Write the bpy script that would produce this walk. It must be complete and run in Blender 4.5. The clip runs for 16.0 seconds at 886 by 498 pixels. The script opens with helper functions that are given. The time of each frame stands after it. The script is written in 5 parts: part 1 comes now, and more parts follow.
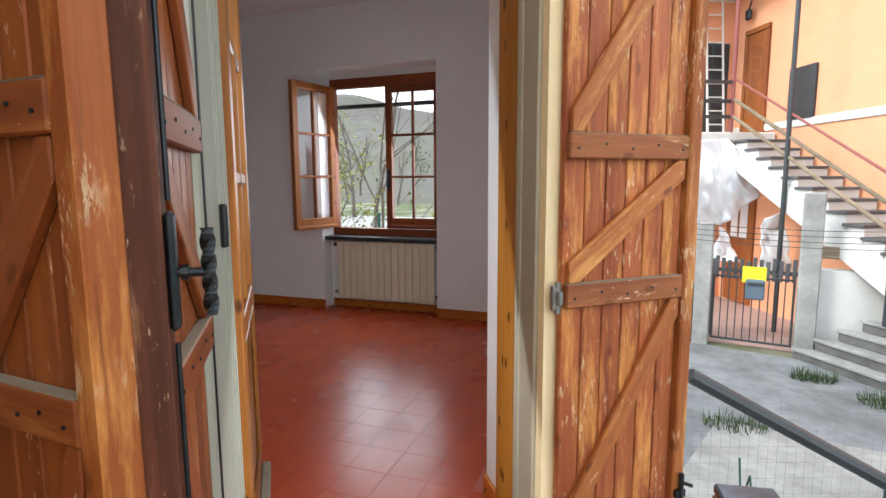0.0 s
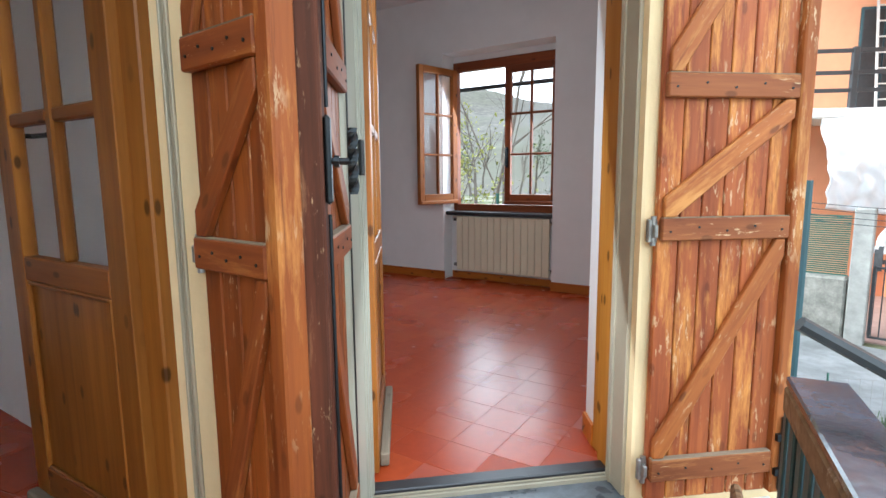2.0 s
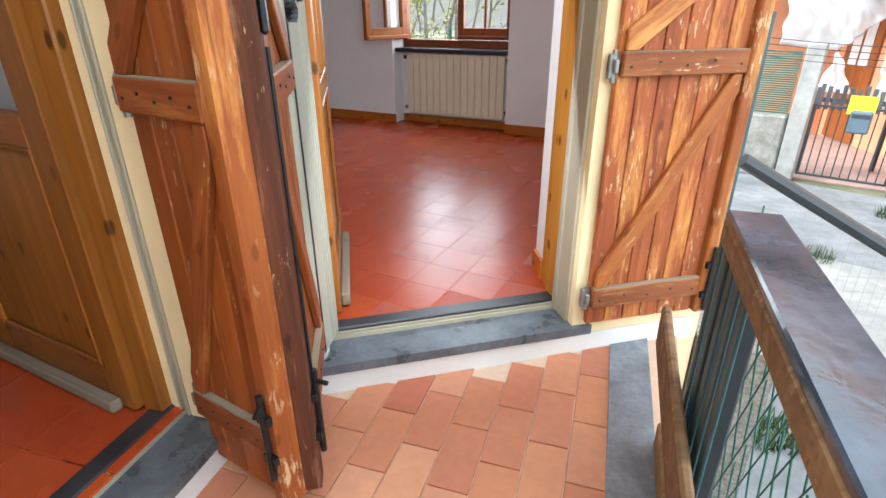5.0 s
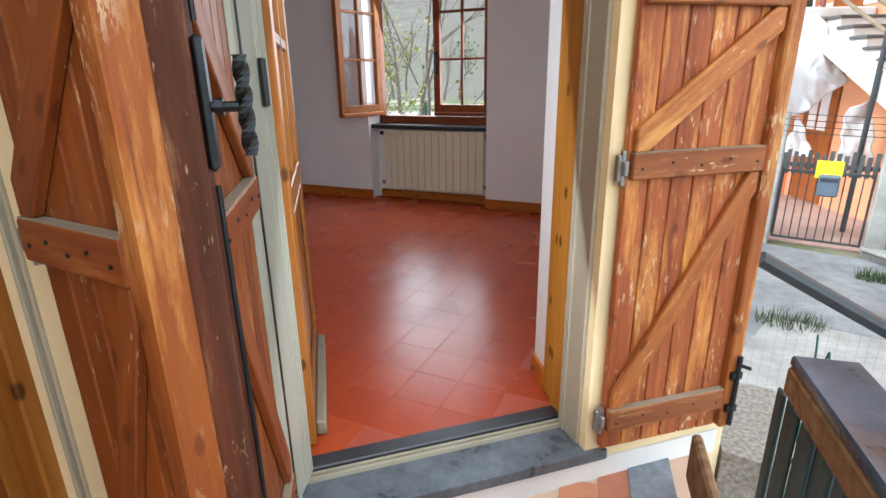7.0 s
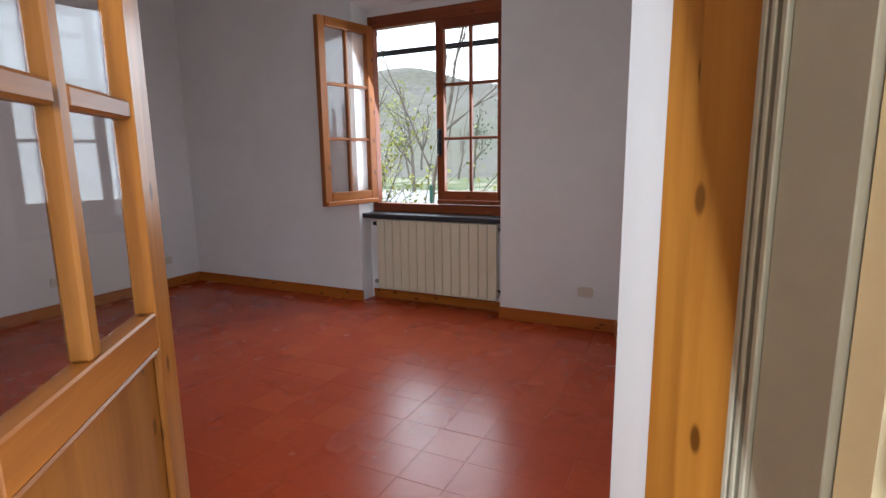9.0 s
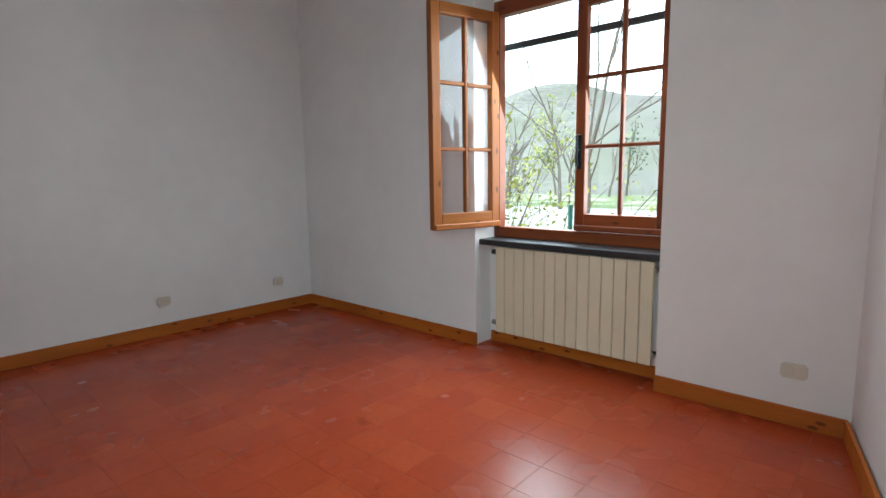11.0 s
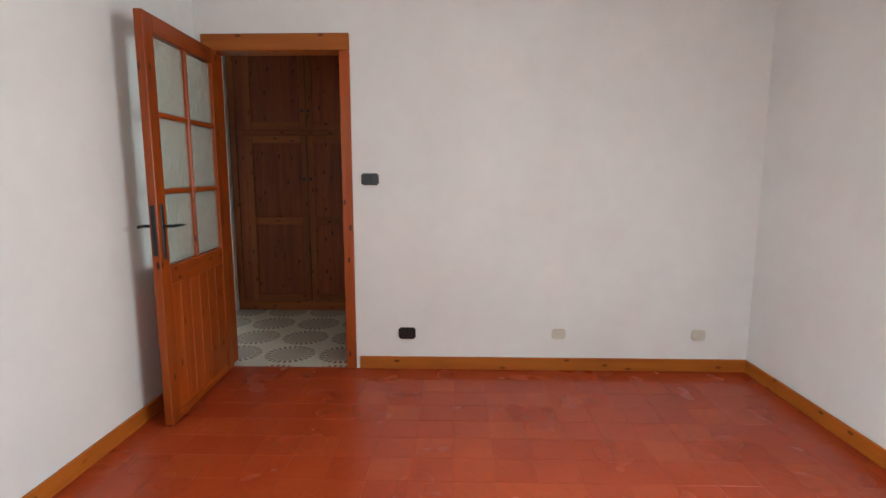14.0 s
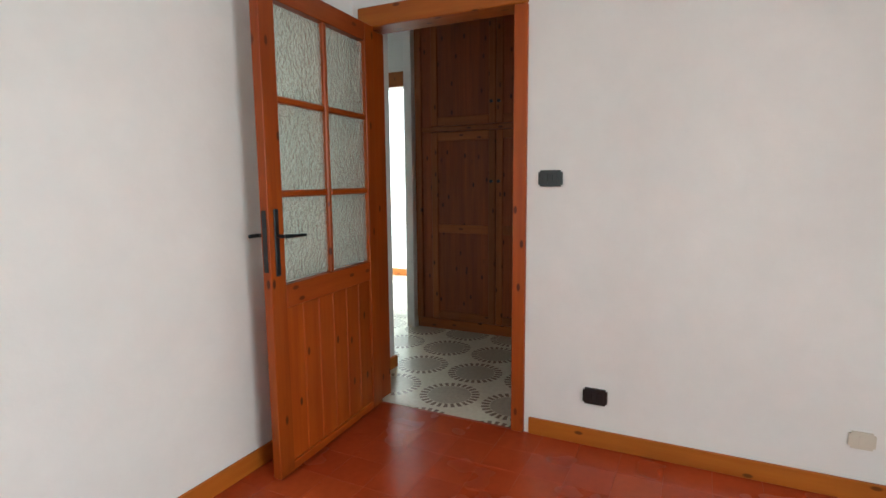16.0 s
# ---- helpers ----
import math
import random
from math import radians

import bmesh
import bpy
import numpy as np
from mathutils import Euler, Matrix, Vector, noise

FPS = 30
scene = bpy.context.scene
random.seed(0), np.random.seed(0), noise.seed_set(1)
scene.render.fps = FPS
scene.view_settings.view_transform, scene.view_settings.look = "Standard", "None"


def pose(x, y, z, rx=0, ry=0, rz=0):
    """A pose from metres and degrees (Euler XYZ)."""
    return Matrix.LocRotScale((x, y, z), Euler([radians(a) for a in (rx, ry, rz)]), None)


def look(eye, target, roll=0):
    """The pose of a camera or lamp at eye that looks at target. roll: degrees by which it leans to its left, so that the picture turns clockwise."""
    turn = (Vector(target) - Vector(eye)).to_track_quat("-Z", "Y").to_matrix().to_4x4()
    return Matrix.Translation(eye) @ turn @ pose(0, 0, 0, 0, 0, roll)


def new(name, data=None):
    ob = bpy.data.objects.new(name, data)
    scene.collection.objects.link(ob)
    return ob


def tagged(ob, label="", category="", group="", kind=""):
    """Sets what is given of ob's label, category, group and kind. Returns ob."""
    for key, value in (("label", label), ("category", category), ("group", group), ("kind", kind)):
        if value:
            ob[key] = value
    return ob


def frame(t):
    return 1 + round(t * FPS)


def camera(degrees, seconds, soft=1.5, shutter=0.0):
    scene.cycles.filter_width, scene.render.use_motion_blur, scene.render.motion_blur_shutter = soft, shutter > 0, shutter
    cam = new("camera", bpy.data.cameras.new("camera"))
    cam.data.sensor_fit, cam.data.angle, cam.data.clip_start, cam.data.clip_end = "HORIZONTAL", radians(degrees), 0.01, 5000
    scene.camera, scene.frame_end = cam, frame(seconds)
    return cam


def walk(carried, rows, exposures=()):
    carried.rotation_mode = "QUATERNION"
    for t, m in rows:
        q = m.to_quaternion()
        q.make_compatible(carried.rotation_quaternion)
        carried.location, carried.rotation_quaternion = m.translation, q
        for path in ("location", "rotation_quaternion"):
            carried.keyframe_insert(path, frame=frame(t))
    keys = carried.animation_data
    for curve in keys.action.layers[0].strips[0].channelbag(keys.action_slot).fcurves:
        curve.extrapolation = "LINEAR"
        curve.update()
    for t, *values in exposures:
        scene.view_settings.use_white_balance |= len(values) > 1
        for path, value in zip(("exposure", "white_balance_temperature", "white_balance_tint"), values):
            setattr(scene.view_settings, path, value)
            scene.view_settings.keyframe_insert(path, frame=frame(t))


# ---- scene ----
cam = camera(80.4, 16.0)
PATH = [
    (0, (-0.148, 0.137, 1.214), (-0.807, 2.009, 0.962), -0.3),
    (0.5, (-0.14, 0.127, 1.177), (-0.925, 1.949, 0.927), -0.4),
    (1, (-0.087, 0.043, 1.117), (-0.943, 1.832, 0.856), -0.3),
    (1.5, (-0.035, -0.035, 1.07), (-0.987, 1.704, 0.804), -0.4),
    (2, (-0.011, -0.048, 1.052), (-1.08, 1.62, 0.781), -0.5),
    (2.5, (0.0, -0.044, 1.032), (-1.142, 1.554, 0.655), -0.1),
    (3, (0.002, -0.043, 1.032), (-1.149, 1.487, 0.453), -0.5),
    (3.5, (-0.006, -0.041, 1.033), (-1.118, 1.452, 0.301), -0.9),
    (4, (-0.018, -0.032, 1.036), (-1.021, 1.5, 0.232), -0.6),
    (4.2, (-0.022, -0.033, 1.037), (-0.973, 1.52, 0.209), -0.4),
    (6.3, (-0.081, 0.037, 1.06), (-0.855, 1.711, 0.285), -0.9),
    (6.5, (-0.111, 0.083, 1.076), (-0.893, 1.778, 0.359), -0.9),
    (7, (-0.188, 0.193, 1.118), (-0.981, 1.92, 0.495), -0.9),
    (7.5, (-0.253, 0.396, 1.144), (-1.06, 2.15, 0.623), -0.8),
    (8, (-0.309, 0.616, 1.157), (-1.128, 2.392, 0.735), -0.8),
    (8.2, (-0.354, 0.698, 1.153), (-1.173, 2.48, 0.759), -0.7),
    (10.3, (-0.652, 1.66, 1.116), (-1.752, 3.282, 0.839), -1.3),
    (10.5, (-0.665, 1.70, 1.119), (-1.82, 3.284, 0.847), -1.3),
    (11, (-0.819, 1.858, 1.114), (-2.144, 3.33, 0.838), -0.9),
    (11.5, (-1.003, 2.025, 1.173), (-2.51, 3.312, 0.907), -0.8),
    (12, (-1.116, 2.161, 1.213), (-2.793, 3.217, 0.946), -0.7),
    (12.5, (-1.2, 2.316, 1.24), (-2.998, 3.151, 0.975), -0.6),
    (13, (-1.267, 2.431, 1.257), (-3.159, 3.019, 0.987), -0.3),
    (13.5, (-1.303, 2.527, 1.298), (-3.263, 2.811, 1.016), -0.2),
    (14, (-1.408, 2.585, 1.301), (-3.387, 2.529, 1.018), -0.0),
    (14.5, (-1.564, 2.638, 1.286), (-3.514, 2.296, 1.001), 0.0),
    (15, (-1.773, 2.718, 1.294), (-3.682, 2.189, 1.015), -0.2),
    (15.5, (-2.05, 2.69, 1.272), (-3.91, 1.998, 1.0), -0.3),
    (16, (-2.365, 2.650, 1.26), (-4.145, 1.778, 1.003), -0.5),
]
EXPOSURE = [(0, 0.9, 5950, 5), (1.0, 1.05, 5600, 4), (2.0, 1.3, 5600, 1), (3.5, 1.58, 5650, 3), (6.3, 1.4, 5900, 3), (7.5, 1.05, 5800, 5), (8.2, 1.05, 5750, 5), (10.3, 1.65, 5650, -5),
            (11.0, 1.75, 5500, -9), (12.0, 1.75, 5650, -6), (12.5, 2.4, 5750, -4), (14.0, 2.7, 5950, -5), (16, 2.8, 5900, -9)]
walk(cam, [(t, look(eye, target, roll)) for t, eye, target, roll in PATH], EXPOSURE)

# ---- world, sun, exposure ----
world = bpy.data.worlds.new("sky")
scene.world = world
world.use_nodes = True
wn = world.node_tree
sky = wn.nodes.new("ShaderNodeTexSky")
sky.sky_type, sky.sun_disc = "NISHITA", False
sky.sun_elevation, sky.sun_rotation = radians(40), radians(238)
sky.air_density, sky.dust_density, sky.ozone_density = 1.0, 3.0, 1.0
SKY = 0.15
# thin bright cloud over the blue
ctex = wn.nodes.new("ShaderNodeTexCoord")
cn = wn.nodes.new("ShaderNodeTexNoise")
cn.inputs["Scale"].default_value, cn.inputs["Detail"].default_value = 2.2, 6
cr = wn.nodes.new("ShaderNodeValToRGB")
cr.color_ramp.elements[0].position, cr.color_ramp.elements[0].color = 0.36, (0.25, 0.25, 0.25, 1)
cr.color_ramp.elements[1].position, cr.color_ramp.elements[1].color = 0.56, (1, 1, 1, 1)
cm = wn.nodes.new("ShaderNodeMixRGB")
cm.inputs["Color2"].default_value = (11.0, 11.1, 11.3, 1)
wn.links.new(ctex.outputs["Generated"], cn.inputs["Vector"])
wn.links.new(cn.outputs["Fac"], cr.inputs["Fac"])
wn.links.new(cr.outputs["Color"], cm.inputs["Fac"])
wn.links.new(sky.outputs["Color"], cm.inputs["Color1"])
wbg = wn.nodes["Background"]
wn.links.new(cm.outputs["Color"], wbg.inputs["Color"])
wbg.inputs["Strength"].default_value = SKY
sun = new("sun", bpy.data.lights.new("sun", "SUN"))
sun.data.energy, sun.data.angle, sun.data.color = 1.5, radians(20), (1.0, 0.95, 0.88)
sun.matrix_world = look((-8, -5, 8), (0, 0, 0))


def sky_lamp(name, eye, target, w, h, watts):
    """Sky light that falls in through an opening."""
    ob = new(name, bpy.data.lights.new(name, "AREA"))
    ob.data.shape, ob.data.size, ob.data.size_y = "RECTANGLE", w, h
    ob.data.energy, ob.data.color = watts, (0.95, 0.97, 1.0)
    ob.matrix_world = look(eye, target)
    return ob


sky_lamp("window_sky", (-2.33, 4.775, 1.45), (-2.33, 2.0, 0.0), 1.08, 1.34, 10.5)
sky_lamp("entrance_sky", (-0.819, 1.514, 1.1), (-2.152, 3.005, 0.4), 0.78, 2.0, 4)
sky_lamp("hall_sky", (-7.7, -3.25, 1.55), (-7.7, 0, 1.2), 1.0, 1.3, 36)


# ---- materials ----
class Nodes:
    """Short hand for one node material."""

    def __init__(self, name):
        self.m = bpy.data.materials.new(name)
        self.m.use_nodes = True
        self.t = self.m.node_tree
        self.b = self.t.nodes["Principled BSDF"]

    def add(self, kind, **values):
        n = self.t.nodes.new("ShaderNode" + kind)
        for k, v in values.items():
            n.inputs[k.replace("_", " ")].default_value = v
        return n

    def link(self, a, b):
        self.t.links.new(a, b)

    def coords(self, scale, vary=True):
        tc, mp = self.add("TexCoord"), self.add("Mapping")
        mp.inputs["Scale"].default_value = scale
        if vary:
            inf = self.add("ObjectInfo")
            mul = self.t.nodes.new("ShaderNodeMath")
            mul.operation = "MULTIPLY"
            mul.inputs[1].default_value = 37.0
            self.link(inf.outputs["Random"], mul.inputs[0])
            add = self.t.nodes.new("ShaderNodeVectorMath")
            add.operation = "ADD"
            self.link(tc.outputs["Object"], add.inputs[0])
            self.link(mul.outputs[0], add.inputs[1])
            self.link(add.outputs[0], mp.inputs["Vector"])
        else:
            self.link(tc.outputs["Object"], mp.inputs["Vector"])
        return mp.outputs["Vector"]

    def noise(self, vec, scale, detail=4, rough=0.55):
        n = self.add("TexNoise", Scale=scale, Detail=detail, Roughness=rough)
        self.link(vec, n.inputs["Vector"])
        return n.outputs["Fac"]

    def ramp(self, fac, *stops):
        r = self.add("ValToRGB")
        el = r.color_ramp.elements
        while len(el) < len(stops):
            el.new(0.5)
        for e, (p, c) in zip(el, stops):
            e.position = p
            e.color = (*c, 1) if isinstance(c, tuple) else (c, c, c, 1)
        self.link(fac, r.inputs["Fac"])
        return r.outputs["Color"]

    def mix(self, fac, a, b, kind="MIX"):
        n = self.t.nodes.new("ShaderNodeMixRGB")
        n.blend_type = kind
        for s, v in (("Fac", fac), ("Color1", a), ("Color2", b)):
            if isinstance(v, (int, float)):
                n.inputs[s].default_value = v
            elif isinstance(v, tuple):
                n.inputs[s].default_value = (*v, 1)
            else:
                self.link(v, n.inputs[s])
        return n.outputs["Color"]

    def bump(self, h, strength, dist=0.002):
        n = self.add("Bump", Strength=strength, Distance=dist)
        self.link(h, n.inputs["Height"])
        self.link(n.outputs["Normal"], self.b.inputs["Normal"])

    def color(self, c):
        if isinstance(c, tuple):
            self.b.inputs["Base Color"].default_value = (*c, 1)
        else:
            self.link(c, self.b.inputs["Base Color"])

    def rough(self, r):
        if isinstance(r, (int, float)):
            self.b.inputs["Roughness"].default_value = r
        else:
            self.link(r, self.b.inputs["Roughness"])


def plain(name, c, rough=0.6, metal=0.0, vary=0.12, scale=6.0, bump=0.15, fine=90.0):
    """A surface of one colour with faint broad stains and fine relief."""
    n = Nodes(name)
    v = n.coords((1, 1, 1))
    big = n.noise(v, scale, 5)
    dark = tuple(k * (1 - vary) for k in c)
    light = tuple(min(1, k * (1 + vary * 0.6)) for k in c)
    small = n.noise(v, fine, 3)
    mid = n.noise(v, scale * 5.0, 6, 0.65)
    base = n.ramp(big, (0.3, dark), (0.7, light))
    n.color(n.mix(min(0.9, vary * 2.0), base, n.ramp(mid, (0.3, 0.72), (0.7, 1.12)), "MULTIPLY"))
    n.bump(small, bump, 0.002)
    n.rough(n.ramp(big, (0.3, max(0.02, rough - 0.06)), (0.7, min(1, rough + 0.06))))
    n.b.inputs["Metallic"].default_value = metal
    return n.m


def wood(name, dark, light, axis=2, rough=0.4, worn=None, knots=0.5, wear=0.62, fleck=0.0, spread=0.3):
    """Wood with grain along an axis, knots, and worn patches that show the paler wood."""
    n = Nodes(name)
    sc = [26.0, 26.0, 26.0]
    sc[axis] = 1.3
    v = n.coords(tuple(sc))
    grain = n.noise(v, 1.0, 6, 0.65)
    base = n.ramp(grain, (0.28, dark), (0.72, light))
    sep = n.add("SeparateXYZ")
    n.link(n.coords((1, 1, 1)), sep.inputs[0])
    across = [sep.outputs[k] for k in range(3) if k != axis]
    add = n.t.nodes.new("ShaderNodeMath")
    add.operation = "ADD"
    n.link(across[0], add.inputs[0])
    n.link(across[1], add.inputs[1])
    uv = n.add("CombineXYZ")
    n.link(add.outputs[0], uv.inputs[0])
    n.link(sep.outputs[axis], uv.inputs[1])
    km = n.add("Mapping")
    km.inputs["Scale"].default_value = (11.0, 5.0, 1.0)
    n.link(uv.outputs[0], km.inputs["Vector"])
    vor = n.add("TexVoronoi", Scale=1.0)
    vor.voronoi_dimensions = "2D"
    n.link(km.outputs["Vector"], vor.inputs["Vector"])
    pick = n.ramp(vor.outputs["Color"], (0.42, 0.0), (0.5, 1.0))
    kmask = n.mix(1.0, n.ramp(vor.outputs["Distance"], (0.07, knots), (0.12, 0.0)), pick, "MULTIPLY")
    base = n.mix(kmask, base, tuple(k * 0.22 for k in dark))
    soft = [3.0, 3.0, 3.0]
    soft[axis] = 0.8
    broad = n.noise(n.coords(tuple(soft)), 1.0, 4)
    base = n.mix(n.ramp(broad, (0.35, 0.0), (0.7, 0.55)), base, tuple(k * 0.6 for k in dark))
    inf = n.add("ObjectInfo")
    tone = n.ramp(inf.outputs["Random"], (0.0, 1.0 - spread), (1.0, 1.0 + 0.5 * spread))
    base = n.mix(0.85, base, tone, "MULTIPLY")
    if worn:
        sw = [16.0, 16.0, 16.0]
        sw[axis] = 2.2
        wmask = n.ramp(n.noise(n.coords(tuple(sw)), 1.0, 10, 0.72), (wear - 0.02, 0.0), (wear + 0.12, 0.8))
        base = n.mix(wmask, base, worn)
        # grime in the grain
        gv = [60.0, 60.0, 60.0]
        gv[axis] = 4.0
        base = n.mix(n.ramp(n.noise(n.coords(tuple(gv)), 1.0, 5, 0.6), (0.6, 0.0), (0.72, 0.55)), base, tuple(k * 0.3 for k in dark))
        if fleck:
            # flaked varnish, in patches, down to pale bare wood
            fv = [85.0, 85.0, 85.0]
            fv[axis] = 20.0
            patch = n.ramp(n.noise(n.coords((5.0, 5.0, 5.0)), 1.0, 3), (0.48, 0.0), (0.6, 1.0))
            fm = n.ramp(n.noise(n.coords(tuple(fv)), 1.0, 5, 0.65), (fleck, 0.0), (fleck + 0.04, 0.75))
            base = n.mix(n.mix(1.0, fm, patch, "MULTIPLY"), base, (0.66, 0.47, 0.27))
    n.color(base)
    n.rough(n.ramp(broad, (0.3, rough), (0.7, min(1, rough + 0.2))))
    n.bump(grain, 0.35, 0.0015)
    n.b.inputs["Specular IOR Level"].default_value = 0.33
    return n.m


def clear_glass(name, tint=(1, 1, 1)):
    n = Nodes(name)
    t = n.t
    out = t.nodes["Material Output"]
    tr, gl, lw = n.add("BsdfTransparent"), n.add("BsdfGlossy"), n.add("LayerWeight")
    tr.inputs["Color"].default_value = (*tint, 1)
    gl.inputs["Roughness"].default_value = 0.02
    mx = n.add("MixShader")
    n.link(n.ramp(lw.outputs["Facing"], (0.0, 0.03), (0.6, 0.05), (0.85, 0.11), (1.0, 0.6)), mx.inputs[0])
    n.link(tr.outputs[0], mx.inputs[1])
    n.link(gl.outputs[0], mx.inputs[2])
    n.link(mx.outputs[0], out.inputs["Surface"])
    return n.m


def hammered_glass():
    n = Nodes("hammered_glass")
    v = n.coords((1, 1, 1), False)
    vor = n.add("TexVoronoi", Scale=75.0)
    vor.feature = "SMOOTH_F1"
    n.link(v, vor.inputs["Vector"])
    n.bump(vor.outputs["Distance"], 1.0, 0.009)
    n.color((0.78, 0.80, 0.72))
    n.rough(0.12)
    n.b.inputs["Transmission Weight"].default_value = 0.75
    n.b.inputs["IOR"].default_value = 1.45
    return n.m


def tile_material(name, cols, rough, bump=0.25, stain=(0.1, 0.02, 0.015), amount=0.5, spec=0.5):
    """Fired clay: each tile its own tone, clouded and stained."""
    n = Nodes(name)
    inf, geo = n.add("ObjectInfo"), n.add("NewGeometry")
    s = n.t.nodes.new("ShaderNodeMath")
    s.operation = "ADD"
    n.link(inf.outputs["Random"], s.inputs[0])
    n.link(geo.outputs["Random Per Island"], s.inputs[1])
    f = n.t.nodes.new("ShaderNodeMath")
    f.operation = "FRACT"
    n.link(s.outputs[0], f.inputs[0])
    stops = [(i / (len(cols) - 1), c) for i, c in enumerate(cols)]
    base = n.ramp(f.outputs[0], *stops)
    geo_v = geo.outputs["Position"]
    cloud = n.noise(geo_v, 3.5, 2, 0.5)
    base = n.mix(n.ramp(cloud, (0.35, 0.0), (0.8, amount)), base, stain)
    fine = n.noise(geo_v, 30.0, 2)
    base = n.mix(0.5, base, n.ramp(fine, (0.3, 0.78), (0.7, 1.0)), "MULTIPLY")
    n.color(base)
    n.rough(n.ramp(cloud, (0.3, rough), (0.75, rough + 0.05)))
    if bump:
        n.bump(n.noise(geo_v, 22.0, 1), bump, 0.001)
    n.b.inputs["Specular IOR Level"].default_value = spec
    return n.m


M = {}
M["plaster"] = plain("white_wall_paint", (0.80, 0.79, 0.78), 0.9, vary=0.05, scale=1.6, bump=0.35, fine=45)
M["ceiling"] = plain("ceiling_paint", (0.82, 0.82, 0.81), 0.9, vary=0.03, scale=1.2)
M["cream"] = plain("cream_render", (0.78, 0.62, 0.36), 0.85, vary=0.08, scale=3, bump=0.5, fine=60)
M["shutter"] = wood("weathered_shutter_wood", (0.22, 0.047, 0.016), (0.53, 0.155, 0.042), 2, 0.46, (0.70, 0.31, 0.07), 0.45, 0.53, 0.57, 0.25)
M["shutter_in"] = wood("varnished_shutter_wood", (0.19, 0.042, 0.009), (0.38, 0.108, 0.02), 2, 0.4, (0.46, 0.165, 0.034), 0.5, 0.56, 0.63, 0.2)
M["shutter_edge_in"] = wood("varnished_edge_wood", (0.22, 0.05, 0.011), (0.44, 0.135, 0.026), 2, 0.45, (0.58, 0.25, 0.062), 0.5, 0.53, 0.54, 0.1)
M["cross_in"] = wood("varnished_crosspiece_wood", (0.17, 0.038, 0.01), (0.35, 0.1, 0.02), 0, 0.42, (0.44, 0.17, 0.04), 0.5, 0.58, 0.64, 0.15)
M["shutter_h"] = wood("weathered_crosspiece_wood", (0.22, 0.06, 0.02), (0.42, 0.15, 0.045), 0, 0.5, (0.54, 0.25, 0.085), 0.55, 0.55, 0.62, 0.15)
M["brace"] = wood("worn_honey_brace_wood", (0.28, 0.075, 0.018), (0.50, 0.17, 0.04), 0, 0.46, (0.62, 0.29, 0.08), 0.6, 0.54, 0.6, 0.2)
M["shutter_edge"] = wood("worn_edge_wood", (0.26, 0.065, 0.015), (0.48, 0.165, 0.036), 2, 0.48, (0.62, 0.31, 0.09), 0.5, 0.52, 0.55, 0.1)
M["old_edge"] = wood("dark_old_edge_wood", (0.045, 0.015, 0.008), (0.17, 0.048, 0.02), 2, 0.6, (0.36, 0.17, 0.08), 0.6, 0.57, 0.62)
M["post"] = wood("honey_pine_post", (0.50, 0.18, 0.02), (0.72, 0.33, 0.052), 2, 0.3, None, 1.0)
M["post_h"] = wood("honey_pine_rail", (0.42, 0.14, 0.015), (0.63, 0.27, 0.04), 0, 0.3, None, 1.0)
M["pane_wood"] = wood("french_door_pine", (0.21, 0.066, 0.01), (0.42, 0.16, 0.024), 2, 0.3, None, 0.9)
M["pane_wood_h"] = wood("french_door_pine_rail", (0.19, 0.056, 0.01), (0.37, 0.13, 0.022), 0, 0.3, None, 0.9)
M["door_pine"] = wood("orange_pine", (0.31, 0.047, 0.004), (0.45, 0.098, 0.009), 2, 0.3, None, 1.0)
M["door_pine_h"] = wood("orange_pine_rail", (0.31, 0.047, 0.004), (0.45, 0.098, 0.009), 0, 0.3, None, 1.0)
M["trim_y"] = wood("orange_pine_trim_along", (0.46, 0.11, 0.01), (0.62, 0.21, 0.025), 1, 0.35, None, 1.0)
M["trim_x"] = wood("orange_pine_trim", (0.46, 0.11, 0.01), (0.62, 0.21, 0.025), 0, 0.35, None, 1.0)
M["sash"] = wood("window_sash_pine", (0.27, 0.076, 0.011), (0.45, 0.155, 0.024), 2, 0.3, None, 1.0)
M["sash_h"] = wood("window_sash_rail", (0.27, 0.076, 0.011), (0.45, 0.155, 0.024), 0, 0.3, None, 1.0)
# Frame and closed sash: same pine, backlight shade put into the colour.
M["frame_backlit"] = wood("window_frame_wood_backlit", (0.18, 0.035, 0.01), (0.30, 0.08, 0.018), 2, 0.35, None, 0.6)
M["frame_backlit_h"] = wood("window_frame_rail_backlit", (0.18, 0.035, 0.01), (0.30, 0.08, 0.018), 0, 0.35, None, 0.6)
M["ward"] = wood("dark_knotty_pine", (0.17, 0.034, 0.009), (0.34, 0.078, 0.015), 2, 0.35, None, 1.0)
M["ward_l"] = wood("knotty_pine_frame", (0.24, 0.06, 0.011), (0.34, 0.10, 0.019), 2, 0.35, None, 1.0)
M["ward_lh"] = wood("knotty_pine_cross_frame", (0.24, 0.06, 0.011), (0.34, 0.10, 0.019), 1, 0.35, None, 1.0)
M["red_tile"] = tile_material("glazed_red_clay", [(0.37, 0.05, 0.013), (0.40, 0.058, 0.015), (0.385, 0.054, 0.014), (0.43, 0.07, 0.018)], 0.24, 0.0, (0.30, 0.036, 0.01), 0.5, 0.24)
M["grout"] = plain("dusty_red_grout", (0.36, 0.052, 0.015), 0.5, scale=8)
M["terracotta"] = tile_material("bare_terracotta", [(0.46, 0.17, 0.085), (0.56, 0.24, 0.12), (0.62, 0.31, 0.17), (0.40, 0.12, 0.065), (0.58, 0.26, 0.13)], 0.7, 0.4, (0.36, 0.14, 0.09), 0.4)
